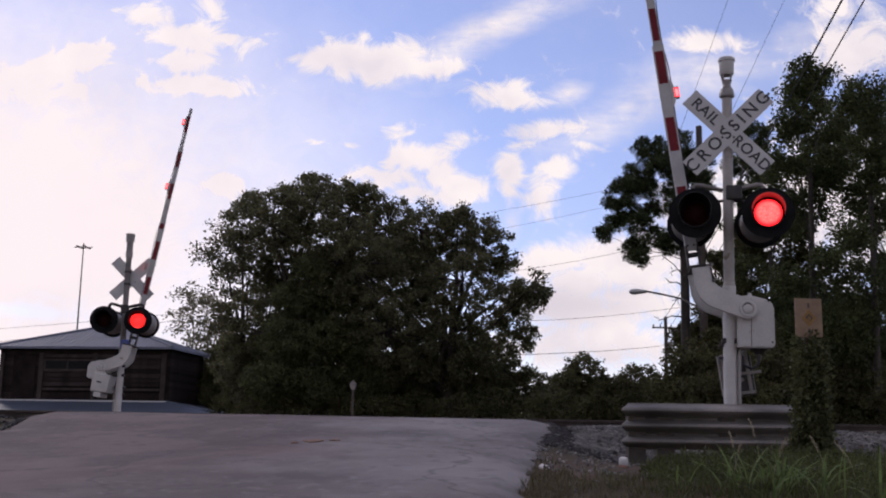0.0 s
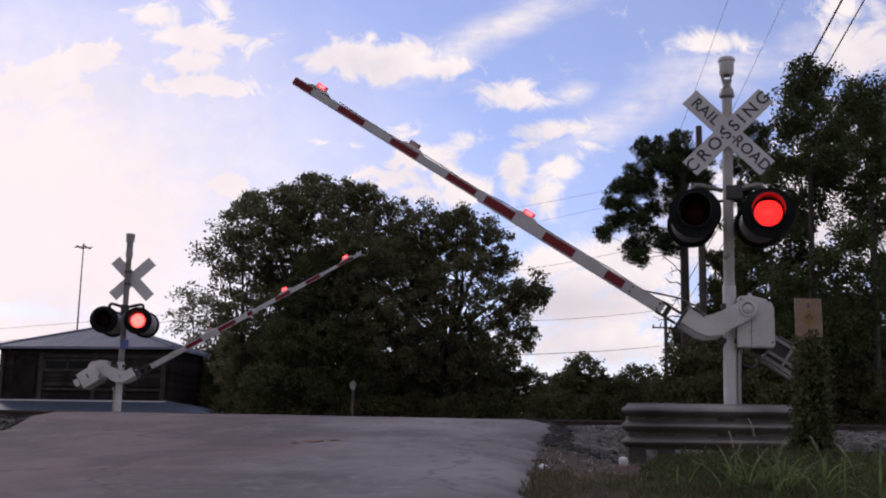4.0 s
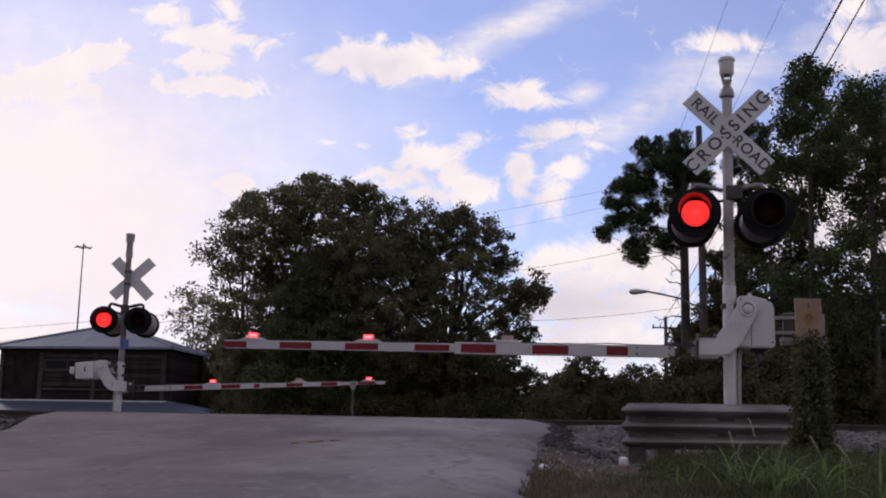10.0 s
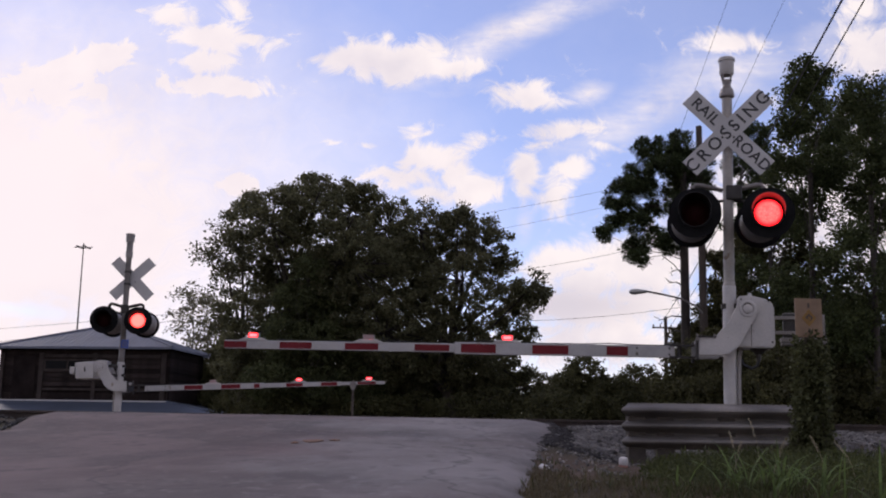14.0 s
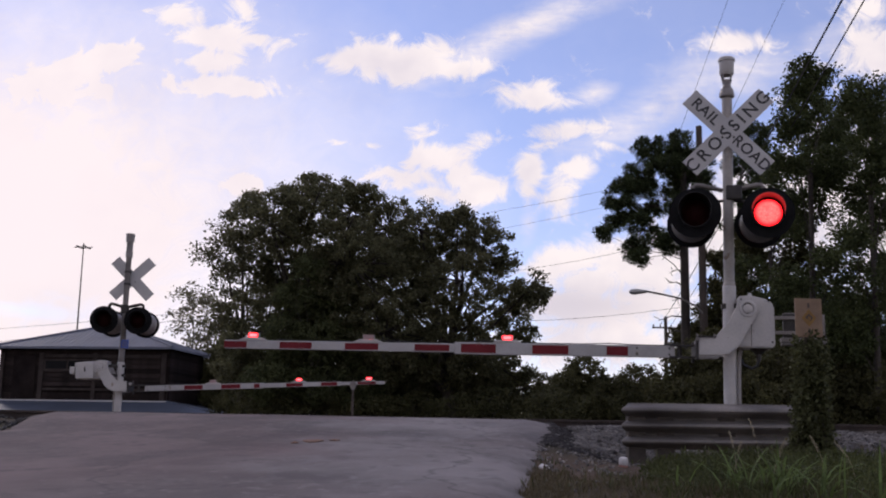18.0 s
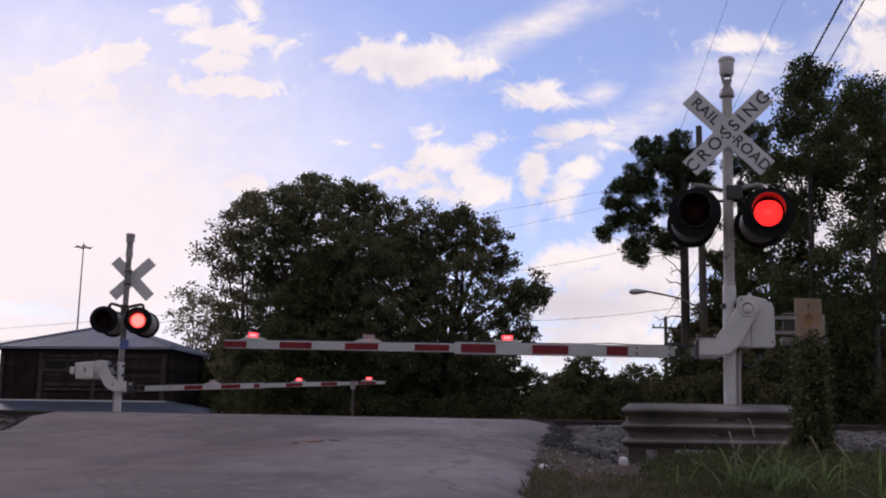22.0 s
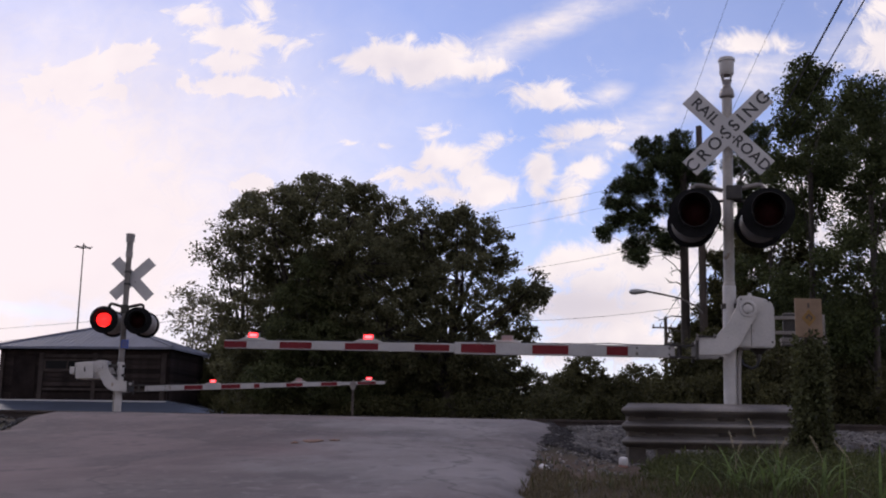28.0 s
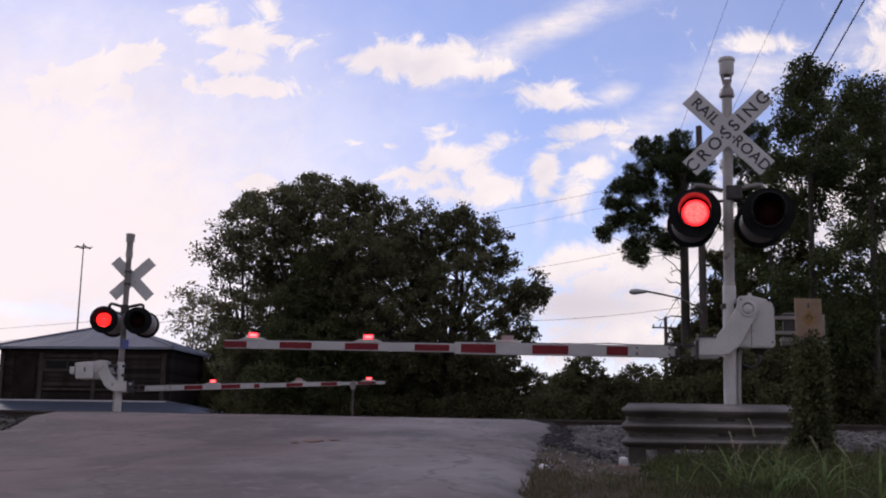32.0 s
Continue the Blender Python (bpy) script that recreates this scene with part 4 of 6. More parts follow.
    for z in (0.07, -0.06):
        bm = bmesh.new()
        box(bm, -0.83, -0.57, -0.055, 0.055, -drop + z - 0.009, -drop + z + 0.009, 0.003)
        part("arm_bracket", bm, IRON, a, "dark flat bar that clamps the boom")
    bm = bmesh.new()
    rod(bm, (-0.72, 0, -drop - 0.06), (-0.72, 0, -drop + 0.07), 0.03, None, 12)
    part("shear_pin", bm, IRON, a, "", True)
    for i, (s0, s1, hh, th) in enumerate(sections):
        bm = bmesh.new()
        box(bm, -s1, -s0, -th / 2, th / 2, -drop - hh / 2, -drop + hh / 2, 0.008)
        part("boom_section", bm, BOOM, a, "white boom section")
    for s0, s1 in stripes:
        hh, th = next((h, t) for p, q, h, t in reversed(sections) if p - 0.02 <= (s0 + s1) / 2 <= q + 0.02)
        bm = bmesh.new()
        box(bm, -s1, -s0, -th / 2 - 0.002, th / 2 + 0.002, -drop - hh * 0.39, -drop + hh * 0.36, 0.001)
        part("red_stripe", bm, RED, a, "dark red reflective stripe")
    for x in (sections[0][0] + 0.06, sections[0][0] + 0.42):
        for dz in (-0.035, 0.035):
            bm = bmesh.new()
            rod(bm, (-x, -sections[0][3] / 2 - 0.012, -drop + dz), (-x, sections[0][3] / 2 + 0.012, -drop + dz), 0.012, None, 6)
            part("bolt", bm, IRON, a)
    for s, lamp_phase in lamps:
        hh = next(h for p, q, h, t in reversed(sections) if p <= s <= q)
        top = -drop + hh / 2
        bm = bmesh.new()
        prism(bm, [(-s - 0.17, top), (-s + 0.17, top), (-s + 0.15, top + 0.014), (-s + 0.1, top + 0.034), (-s - 0.1, top + 0.034), (-s - 0.15, top + 0.014)], -0.03, 0.03, 0.005)
        base = part("arm_lamp", bm, WHITE, a, "white arm lamp base")
        bm = bmesh.new()
        box(bm, -0.058, 0.058, -0.027, 0.027, -0.027, 0.027)
        for f in bm.faces:
            f.material_index = 0 if abs(f.normal.y) > 0.5 else 1
        bm.normal_update()
        wide = [f for f in bm.faces if abs(f.normal.y) > 0.5]
        bmesh.ops.inset_individual(bm, faces=wide, thickness=0.013)
        for f in wide:
            f.material_index = 2
        lens = part("lamp_lens", bm, [ARM_LIT, ARM_DARK, ARM_CORE], base, "red marker lens")
        lens.matrix_basis = pose(-s, 0, top + 0.06)
        markers[lamp_phase].append(lens)
        for dx in (-0.066, 0.066):
            bm = bmesh.new()
            box(bm, -s + dx - 0.005, -s + dx + 0.005, -0.02, 0.02, top + 0.03, top + 0.085)
            part("lens_clip", bm, SILVER, base)
    bm = bmesh.new()
    pts = [(-0.7, 0, -drop + 0.1)]
    s = 0.9
    while s < sections[-1][1] - 0.4:
        hh = next((h for p, q, h, t in reversed(sections) if p <= s <= q), 0.1)
        pts.append((-s, 0.01, -drop + hh / 2 + 0.006 + 0.012 * (math.sin(s * 5) > 0.6)))
        s += 0.3
    pipe(bm, pts, 0.006, 6)
    part("lamp_cable", bm, CABLE, a, "black lamp cable", True)
    return a


NEAR_MARK, FAR_MARK = {"steady": [], "L": [], "R": []}, {"steady": [], "L": [], "R": []}
NEAR_PIVOT = pose(3.4, 12.0, 2.115, 0, 0, -8)
FAR_PIVOT = pose(-7.03, 22.5, 2.04, 0, 0, 184)
near_arm = gate_arm(NEAR_PIVOT @ pose(0, 0, 0, 0, 82.3, 0), "red and white striped crossing gate arm with red marker lamps",
                    [(0.77, 3.27, 0.136, 0.055), (3.2, 6.04, 0.102, 0.04)],
                    [(5.765, 6.045), (4.97, 5.36), (4.17, 4.57), (3.33, 3.74), (2.79, 3.195), (1.96, 2.37), (1.29, 1.53)],
                    [(5.69, "steady"), (4.29, "L"), (2.66, "R")], 0.465, False, NEAR_MARK)
far_arm = gate_arm(FAR_PIVOT @ pose(0, 0, 0, 0, 80, 0), "red and white striped gate arm on the far signal",
                   [(0.85, 3.3, 0.115, 0.05), (3.2, 4.92, 0.092, 0.035), (4.8, 5.85, 0.065, 0.025)],
                   [(1.66, 2.04), (2.42, 2.82), (3.1, 3.22), (3.77, 4.12), (4.5, 4.84), (5.27, 5.65)],
                   [(2.25, "L"), (4.04, "R"), (5.51, "steady")], 0.462, True, FAR_MARK)


# ---- guardrail, sign post and small things by the road ----
def guardrail():
    g = thing("guardrail", pose(0, 0, 0), "short weathered steel guardrail of three corrugations before the signal", "guardrail")
    prof = []
    z0, z1 = 0.565, 1.045
    for i in range(37):
        f = i / 36
        w = -math.cos(f * 6 * math.pi)
        prof.append((0.075 * w ** 0.6 if w > 0 else -0.085 * (-w) ** 1.2, z0 + (z1 - z0) * f))
    for a, b, off in ((1.93, 2.78, 0.0), (2.74, 4.05, 0.006)):
        bm = bmesh.new()
        rows = []
        for k in range(17):
            x = a + (b - a) * (k / 16) ** 1.4
            bend = 1.5 * max(0, (2.08 - x)) ** 1.7
            for side in (0, 1):
                slope = -2.55 * max(0, 2.08 - x) ** 0.7
                ln = math.hypot(slope, 1)
                rows.append([bm.verts.new((x + slope / ln * py, 11.3 + off + bend - py / ln + 0.006 * side, pz + 0.004 * x)) for py, pz in prof])
        for side in (0, 1):
            rr = rows[side::2]
            for p, q in zip(rr, rr[1:]):
                for i in range(36):
                    bm.faces.new((p[i], q[i], q[i + 1], p[i + 1]) if side == 0 else (p[i], p[i + 1], q[i + 1], q[i]))
        for i in range(36):
            bm.faces.new((rows[0][i], rows[0][i + 1], rows[1][i + 1], rows[1][i]))
            bm.faces.new((rows[-2][i], rows[-1][i], rows[-1][i + 1], rows[-2][i + 1]))
        for p, q in zip(range(0, 32, 2), range(2, 34, 2)):
            bm.faces.new((rows[p][0], rows[p + 1][0], rows[q + 1][0], rows[q][0]))
            bm.faces.new((rows[p][36], rows[q][36], rows[q + 1][36], rows[p + 1][36]))
        part("beam", bm, GALV, g, "weathered corrugated steel beam", True)
    for x in (2.06, 2.36, 3.0, 3.75):
        bm = bmesh.new()
        box(bm, x - 0.09, x + 0.09, 11.36, 11.54, 0.2, 0.98, 0.012)
        part("post", bm, SLEEPER, g, "dark timber post")


guardrail()


def warning_sign():
    s = thing("warning_sign", pose(3.55, 10.35, 0.38), "small tan board with a faded yellow diamond on a vine-covered post", "sign")
    bm = bmesh.new()
    box(bm, -0.045, 0.045, 0.0, 0.09, -0.2, 1.62, 0.01)
    part("post", bm, POLEWOOD, s, "weathered timber post")
    bm = bmesh.new()
    box(bm, -0.13, 0.13, -0.022, -0.002, 1.29, 1.665, 0.004)
    part("board", bm, BOARD, s, "faded tan sign board")
    bm = bmesh.new()
    prism(bm, [(0, 1.39), (0.07, 1.475), (0, 1.56), (-0.07, 1.475)], -0.027, -0.023)
    part("diamond", bm, DIAMOND, s, "faded yellow diamond")
    bm = bmesh.new()
    prism(bm, [(0.0, 1.435), (0.04, 1.475), (0, 1.515), (-0.04, 1.475), (0.0, 1.455), (-0.018, 1.475), (0, 1.493), (0.02, 1.475)], -0.03, -0.028)
    part("symbol", bm, POLEWOOD, s, "dark worn symbol")
    for z in (1.595, 1.35):
        bm = bmesh.new()
        box(bm, -0.01, 0.01, -0.027, -0.023, z - 0.022, z + 0.022)
        part("text_bar", bm, POLEWOOD, s)
    return s


warning_sign()


def cup(x, y, z, tilt, label):
    c = thing("plastic_cup", pose(x, y, z, tilt, 0, 20), label, "litter", "white cups by the road")
    bm = bmesh.new()
    lathe(bm, [(0.034, 0.0), (0.04, 0.035), (0.044, 0.075), (0.038, 0.096), (0.02, 0.107), (0.001, 0.11)], None, 18)
    part("shell", bm, PLASTIC, c, "", True)
    bm = bmesh.new()
    lathe(bm, [(0.0355, 0.002), (0.0412, 0.03), (0.042, 0.036)], None, 18)
    part("band", bm, mat("faded_red_print", (0.4, 0.2, 0.17), 0.5, var=0.2, scale=30), c, "faded red band", True)


cup(1.68, 10.0, float(ground_z(1.68, 10.0)) - 0.005, 8, "white plastic cup upside down with a faded red band")
cup(0.79, 8.42, float(ground_z(0.79, 8.42)) - 0.075, 30, "crushed white plastic cup on the road verge")


def marker_post():
    p = thing("marker_post", pose(-1.70, 21.0, 0.75), "slim grey marker post with a rounded diamond head", "marker post")
    bm = bmesh.new()
    box(bm, -0.022, 0.022, -0.015, 0.015, -0.1, 0.9, 0.004)
    part("stake", bm, POLEWOOD, p)
    bm = bmesh.new()
    prism(bm, [(0, 0.82), (0.06, 0.9), (0.07, 0.96), (0, 1.03), (-0.07, 0.96), (-0.06, 0.9)], -0.022, -0.016, 0.001)
    part("reflector", bm, DULL, p, "dull grey reflector plate")


marker_post()


def scrap(x, y, w, d, seed):
    rnd = random.Random(seed)
    bm = bmesh.new()
    n = 14
    def on_road(px, py, up):
        return bm.verts.new((px, py, float(road_z(py)) + 0.018 * noise.noise((px * 0.5, py * 0.5, 9)) + up))
    ring = [on_road(x + w * math.cos(6.283 * i / n) * rnd.uniform(0.6, 1.1), y + d * math.sin(6.283 * i / n) * rnd.uniform(0.5, 1.1), 0.004) for i in range(n)]
    c = on_road(x, y, 0.014)
    for i in range(n):
        bm.faces.new((ring[i], ring[(i + 1) % n], c))
    r = bmesh.ops.extrude_face_region(bm, geom=bm.faces[:])
    for v in r["geom"]:
        if isinstance(v, bmesh.types.BMVert):
            v.co.z += 0.004
    ob = part("scrap", bm, RUSTY_SCRAP)
    tagged(ob, "flattened rust-brown scrap lying on the road", "litter", "brown scraps on the road")


scrap(-1.17, 10.05, 0.11, 0.22, 1)
scrap(-0.98, 10.2, 0.05, 0.1, 2)
scrap(-1.3, 9.8, 0.04, 0.08, 3)


# ---- house beyond the track ----
def house():
    h = thing("house", pose(-13.9, 55, 0, 0, 0, -8.3) @ pose(13.9, -55, 0), "dark timber building with blue-grey metal hip roof and skirt roof", "house")
    x0, x1, y0, y1 = -23.38, -14.1, 55.4, 60.2
    ez, ex = 5.22, 0.35
    bm = bmesh.new()
    box(bm, x0, x1, y0 + 0.1, y1, -0.4, ez + 0.02)
    part("wall", bm, WALLWOOD, h, "dark timber wall core")
    # boards in front and on the near gable side
    me = {}
    z = 2.46
    while z < ez - 0.2:
        for nm, L, m in (("f", x1 - x0 + 0.06, pose((x0 + x1) / 2, y0 + 0.075, z)), ("s", y1 - y0 - 0.1, pose(x1 + 0.02, (y0 + y1) / 2 + 0.1, z, 0, 0, 90))):
            if nm not in me:
                bm = bmesh.new()
                box(bm, -L / 2, L / 2, -0.025, 0.02, 0.0, 0.195, 0.006)
                ob = part("board", bm, WALLWOOD, h)
                me[nm] = ob.data
            else:
                ob = new("board", me[nm])
                ob.parent = h
            ob.matrix_basis = m @ pose(0, 0, 0, 5, 0, 0)
        z += 0.2
    for x, w in ((x0 + 0.12, 0.1), (-21.05, 0.12), (-18.1, 0.1), (-14.33, 0.13)):
        bm = bmesh.new()
        box(bm, x - w, x + w, y0 - 0.02, y0 + 0.04, 2.5, ez - 0.3, 0.01)
        part("trim_board", bm, TRIMWOOD, h, "faded upright trim board")
    bm = bmesh.new()
    box(bm, -20.9, -14.48, y0 - 0.03, y0 + 0.04, 4.68, 4.84, 0.01)
    part("head_board", bm, TRIMWOOD, h, "faded board over the shuttered front")
    bm = bmesh.new()
    box(bm, -20.9, -14.48, y0 - 0.05, y0 + 0.04, 2.98, 3.1, 0.01)
    part("sill_board", bm, TRIMWOOD, h, "faded sill board")
    # shutter slats that stand proud between the trim boards
    slat = None
    for a, b, c, d in ((-20.9, -18.22, 3.2, 3.9), (-17.98, -14.5, 3.2, 4.6)):
        z = c
        while z < d:
            if slat is None or slat[0] != a:
                bm = bmesh.new()
                box(bm, a, b, y0 - 0.015, y0 + 0.03, 0, 0.2, 0.008)
                ob = part("slat", bm, SHUTTER, h, "weathered shutter slat")
                slat = (a, ob.data)
            else:
                ob = new("slat", slat[1])
                ob.parent = h
            ob.matrix_basis = pose(0, 0, z)
            z += 0.232
    bm = bmesh.new()
    for p, q, r, t in ((-20.9, -20.8, 3.98, 4.6), (-18.35, -18.22, 3.98, 4.6), (-20.8, -18.35, 4.5, 4.6), (-20.8, -18.35, 3.98, 4.08), (-19.62, -19.54, 4.08, 4.5)):
        box(bm, p, q, y0 - 0.03, y0 + 0.05, r, t)
    w = part("window", bm, TRIMWOOD, h, "long dark framed window")
    for p, q in ((-20.8, -19.62), (-19.54, -18.35)):
        bm = bmesh.new()
        box(bm, p, q, y0 + 0.0, y0 + 0.02, 4.08, 4.5)
        part("pane", bm, GLASS, w, "dark glass pane")
    bm = bmesh.new()
    box(bm, -22.6, -21.35, y0 - 0.01, y0 + 0.03, 2.5, 4.75, 0.01)
    part("door_panel", bm, WALLWOOD, h, "dark closed door panel")

    def hip(name, label, ax0, ax1, ay0, ay1, az, bx0, bx1, by0, by1, bz, material, thick):
        """A roof that climbs from one rectangle to a smaller one, with standing seams."""
        bm = bmesh.new()
        lo = [(ax0, ay0), (ax1, ay0), (ax1, ay1), (ax0, ay1)]
        hi = [(bx0, by0), (bx1, by0), (bx1, by1), (bx0, by1)]
        for dz in (0, -thick):
            A = [bm.verts.new((*p, az + dz)) for p in lo]
            B = [bm.verts.new((*p, bz + dz)) for p in hi]
            for i in range(4):
                bm.faces.new((A[i], A[(i + 1) % 4], B[(i + 1) % 4], B[i]))
            if dz == 0:
                rim = A
            else:
                for i in range(4):
                    bm.faces.new((rim[i], A[i], A[(i + 1) % 4], rim[(i + 1) % 4]))
        bm.normal_update()
        roof = part(name, bm, material, h, label)
        for i in range(4):
            p, q, r, s = (Vector((*lo[i], az)), Vector((*lo[(i + 1) % 4], az)), Vector((*hi[(i + 1) % 4], bz)), Vector((*hi[i], bz)))
            if i > 1 or name == "skirt_roof":
                continue
            d = (q - p)
            n = int(d.length / 0.28)
            e = d.normalized()
            up = (s - p) - e * (s - p).dot(e)
            sa, sb = (s - p).dot(e), (q - r).dot(e)
            for k in range(1, n):
                t = d.length * k / n
                f = min(1.0, t / sa if sa > 0.01 else 1.0, (d.length - t) / sb if sb > 0.01 else 1.0)
                bm = bmesh.new()
                a0 = p + e * t + Vector((0, 0, 0.02))
                rod(bm, a0, a0 + up * f, 0.015, None, 4)
                part("seam", bm, material, roof)
        for i in range(4):
            bm = bmesh.new()
            rod(bm, Vector((*lo[i], az + 0.02)), Vector((*hi[i], bz + 0.02)), 0.06, None, 6)
            part("hip_cap", bm, material, roof)
        return roof
    hip("roof", "blue-grey standing-seam metal roof", x0 - ex, x1 + ex, y0 - 0.45, y1 + ex, ez, -19.6, -17.5, 57.75, 57.85, 6.43, ROOFMETAL, 0.12)
    hip("skirt_roof", "faded blue lower skirt roof", x0 - 7.0, x1 + 3.6, y0 - 1.9, y1 + 1.5, 1.85, x0 - 5.5, x1 + 0.03, y0 + 0.03, y1, 2.44, SKIRTMETAL, 0.1)
    bm = bmesh.new()
    box(bm, x0 - 5.5, x1 + 0.02, y0 - 0.06, y0 - 0.03, 2.41, 2.49)
    part("flashing", bm, PALEMETAL, h, "pale metal flashing strip")
    for x in (-29, -25, -21, -17.5, -14):
        bm = bmesh.new()
        box(bm, x - 0.08, x + 0.08, y0 - 1.6, y0 - 1.44, -0.3, 1.85)
        part("porch_post", bm, TRIMWOOD, h)


house()


# ---- trees ----
def tree(name, trunk, lobes, leaves, label, clumps=44, per=60, size=0.122, spread=0.44, needle=1.0, seed=1, bark=BARK, category="tree", squash=0.85, swell=1.0, twigs=0, tuft=0.0):
    """A tree: trunk (x, y, foot, radius, fork height), limbs towards each mass of its crown, and leaves in loose clumps."""
    rng = np.random.default_rng(seed)
    tx, ty, tz, tr, fork = trunk
    t = thing(name, pose(tx, ty, tz), label, category)
    bm = bmesh.new()
    lean = rng.uniform(-0.25, 0.25, 2)
    top = Vector((lean[0], lean[1], fork - tz))
    pipe(bm, [(0, 0, -0.3), (0, 0, 0.1), (lean[0] * 0.3, lean[1] * 0.3, (fork - tz) * 0.4), (lean[0] * 0.8, lean[1] * 0.8, (fork - tz) * 0.8), top], [tr * 1.4, tr * 1.15, tr, tr * 0.85, tr * 0.75], 10)
    part("trunk", bm, bark, t, "", True)
    centres = []
    for lx, ly, lz, r in lobes:
        bm = bmesh.new()
        c = Vector((lx - tx, ly - ty, lz - tz))
        start = top * min(1.0, max(0.25, (c.z - 0.8) / max(top.z, 0.1) * 0.8))
        if tuft:
            start = top * min(1.0, max(0.25, (c.z - 0.3 * Vector((c.x, c.y)).length) / top.z))
        mid = start.lerp(c, 0.5) + Vector((*rng.uniform(-0.3, 0.3, 2), rng.uniform(-0.1, 0.5)))
        rr = max(0.02, tr * 0.45 * min(1.0, r / 1.5))
        pipe(bm, [start, start.lerp(mid, 0.5) + Vector((0, 0, 0.1)), mid, mid.lerp(c, 0.6), c], [rr, rr * 0.85, rr * 0.65, rr * 0.5, rr * 0.35], 6)
        n = int(clumps * max(0.35, r) ** 1.6)
        d = rng.normal(size=(n, 3))
        d /= np.linalg.norm(d, axis=1)[:, None]
        rad = swell * r * rng.uniform(0.35, 1.12, n) ** 0.6
        p = np.array(c) + d * rad[:, None] * np.array([1, 1, squash])
        centres.append(p)
        for q in p[: max(3, n // 7)]:
            pipe(bm, [c, c.lerp(Vector(q), 0.55) + Vector((*rng.uniform(-0.12, 0.12, 2), 0.05)), q], [rr * 0.35, rr * 0.22, 0.008], 4)
        part("limb", bm, bark, t, "", True)
    for k in range(twigs):
        bm = bmesh.new()
        f = 0.45 + 0.35 * k / max(1, twigs - 1)
        q, ang, ln = top * f, rng.uniform(2.0, 4.6), rng.uniform(0.5, 1.1)
        tip = q + Vector((ln * math.cos(ang), ln * math.sin(ang), rng.uniform(-0.3, 0.35)))
        knee = q.lerp(tip, 0.5) + Vector((0, 0, 0.12))
        pipe(bm, [q, knee, tip], [0.035, 0.022, 0.01], 5)
        for e in (0.5, 0.8):
            r0 = knee.lerp(tip, e)
            pipe(bm, [r0, r0 + Vector((rng.uniform(-0.25, 0.1), 0, rng.uniform(-0.3, 0.3)))], 0.01, 4)
        part("dead_branch", bm, bark, t, "bare dead branch", True)
    p = np.concatenate(centres)
    m = len(p) * per
    o = np.repeat(p, per, 0)
    sp = np.repeat(rng.uniform(0.55, 1.25, len(p)) * spread, per)[:, None]
    ball = rng.normal(size=(m, 3))
    ball *= (rng.uniform(0, 1, m) ** 0.45 / np.linalg.norm(ball, axis=1))[:, None]
    o = o + ball * sp * np.array([1.0, 1.0, 0.75])
    a = rng.normal(size=(m, 3)) + np.array([0, 0, -0.25]) + tuft * (ball + np.array([0, 0, 0.35]))
    a /= np.linalg.norm(a, axis=1)[:, None]
    b = np.cross(a, rng.normal(size=(m, 3)))
    b /= np.linalg.norm(b, axis=1)[:, None]
    s = (size * rng.uniform(0.6, 1.3, m))[:, None]
    tip, side = a * s, b * s * 0.42 / needle
    fold = np.cross(a, b) * s * 0.1
    v = np.stack([o, o + tip * 0.5 + side + fold, o + tip, o + tip * 0.5 - side + fold], 1)
    quads("crown", v, leaves, t)
    return t


OAK_WEST = [(-8.7, 45.7, 9.7, 1.3), (-9.0, 43.8, 8.2, 1.11), (-8.6, 47.2, 7.5, 1.6), (-8.8, 45.2, 5.7, 1.07), (-8.4, 45.7, 3.6, 1.2)]
OAK_TOP = [(-5.6, 44.6, 11.3, 0.62), (-6.5, 44.8, 10.8, 0.6), (-4.25, 45.2, 11.1, 0.55), (-3.4, 45.4, 11.15, 0.5), (-8.1, 44.8, 10.5, 0.62), (-7.0, 42.7, 9.2, 1.53), (-5.3, 42.6, 10.0, 1.30), (-4.1, 46.6, 10.8, 1.42), (-2.4, 47.1, 10.1, 1.49), (-6.5, 46.6, 8.2, 2.08), (-3.7, 42.5, 7.6, 2.13), (-7.2, 44.0, 4.9, 1.97), (-5.0, 44.6, 5.0, 2.23), (-6.7, 45.6, 2.9, 1.92), (-3.7, 44.4, 2.7, 1.99)]
OAK_EAST = [(0.6, 45.0, 10.1, 0.55), (1.5, 45.2, 9.85, 0.6), (4.0, 44.6, 6.9, 0.55), (2.5, 45.0, 8.4, 0.7), (-1.0, 45.5, 9.6, 1.39), (0.6, 46.1, 9.5, 1.36), (1.7, 45.2, 8.8, 1.19), (-1.6, 46.8, 8.1, 2.09), (0.8, 42.7, 7.0, 1.57), (2.5, 46.1, 6.8, 1.21), (3.5, 43.4, 6.8, 0.87), (2.9, 46.8, 5.4, 1.28), (-2.3, 42.6, 4.9, 2.13), (0.2, 43.1, 4.7, 1.82), (1.9, 45.9, 4.1, 1.69), (-1.0, 47.5, 2.9, 2.12), (1.7, 47.4, 2.7, 1.62), (3.5, 45.9, 2.9, 1.09)]
CORE = [(-4.1, 42.2, 7.7, 0.95), (-3.92, 44.6, 8.87, 0.7), (-2.85, 45.1, 8.13, 0.8), (-1.87, 44.6, 7.94, 0.8), (-0.93, 45.1, 8.16, 0.8), (-3.4, 44.6, 7.43, 0.7), (-6.5, 45.5, 5.9, 1.3), (-3.6, 45.5, 5.9, 1.4), (-5.0, 45.6, 3.8, 1.9), (-8.0, 45.8, 4.0, 1.5), (-5.4, 45.6, 7.7, 1.1), (-7.0, 45.5, 7.2, 0.9)]
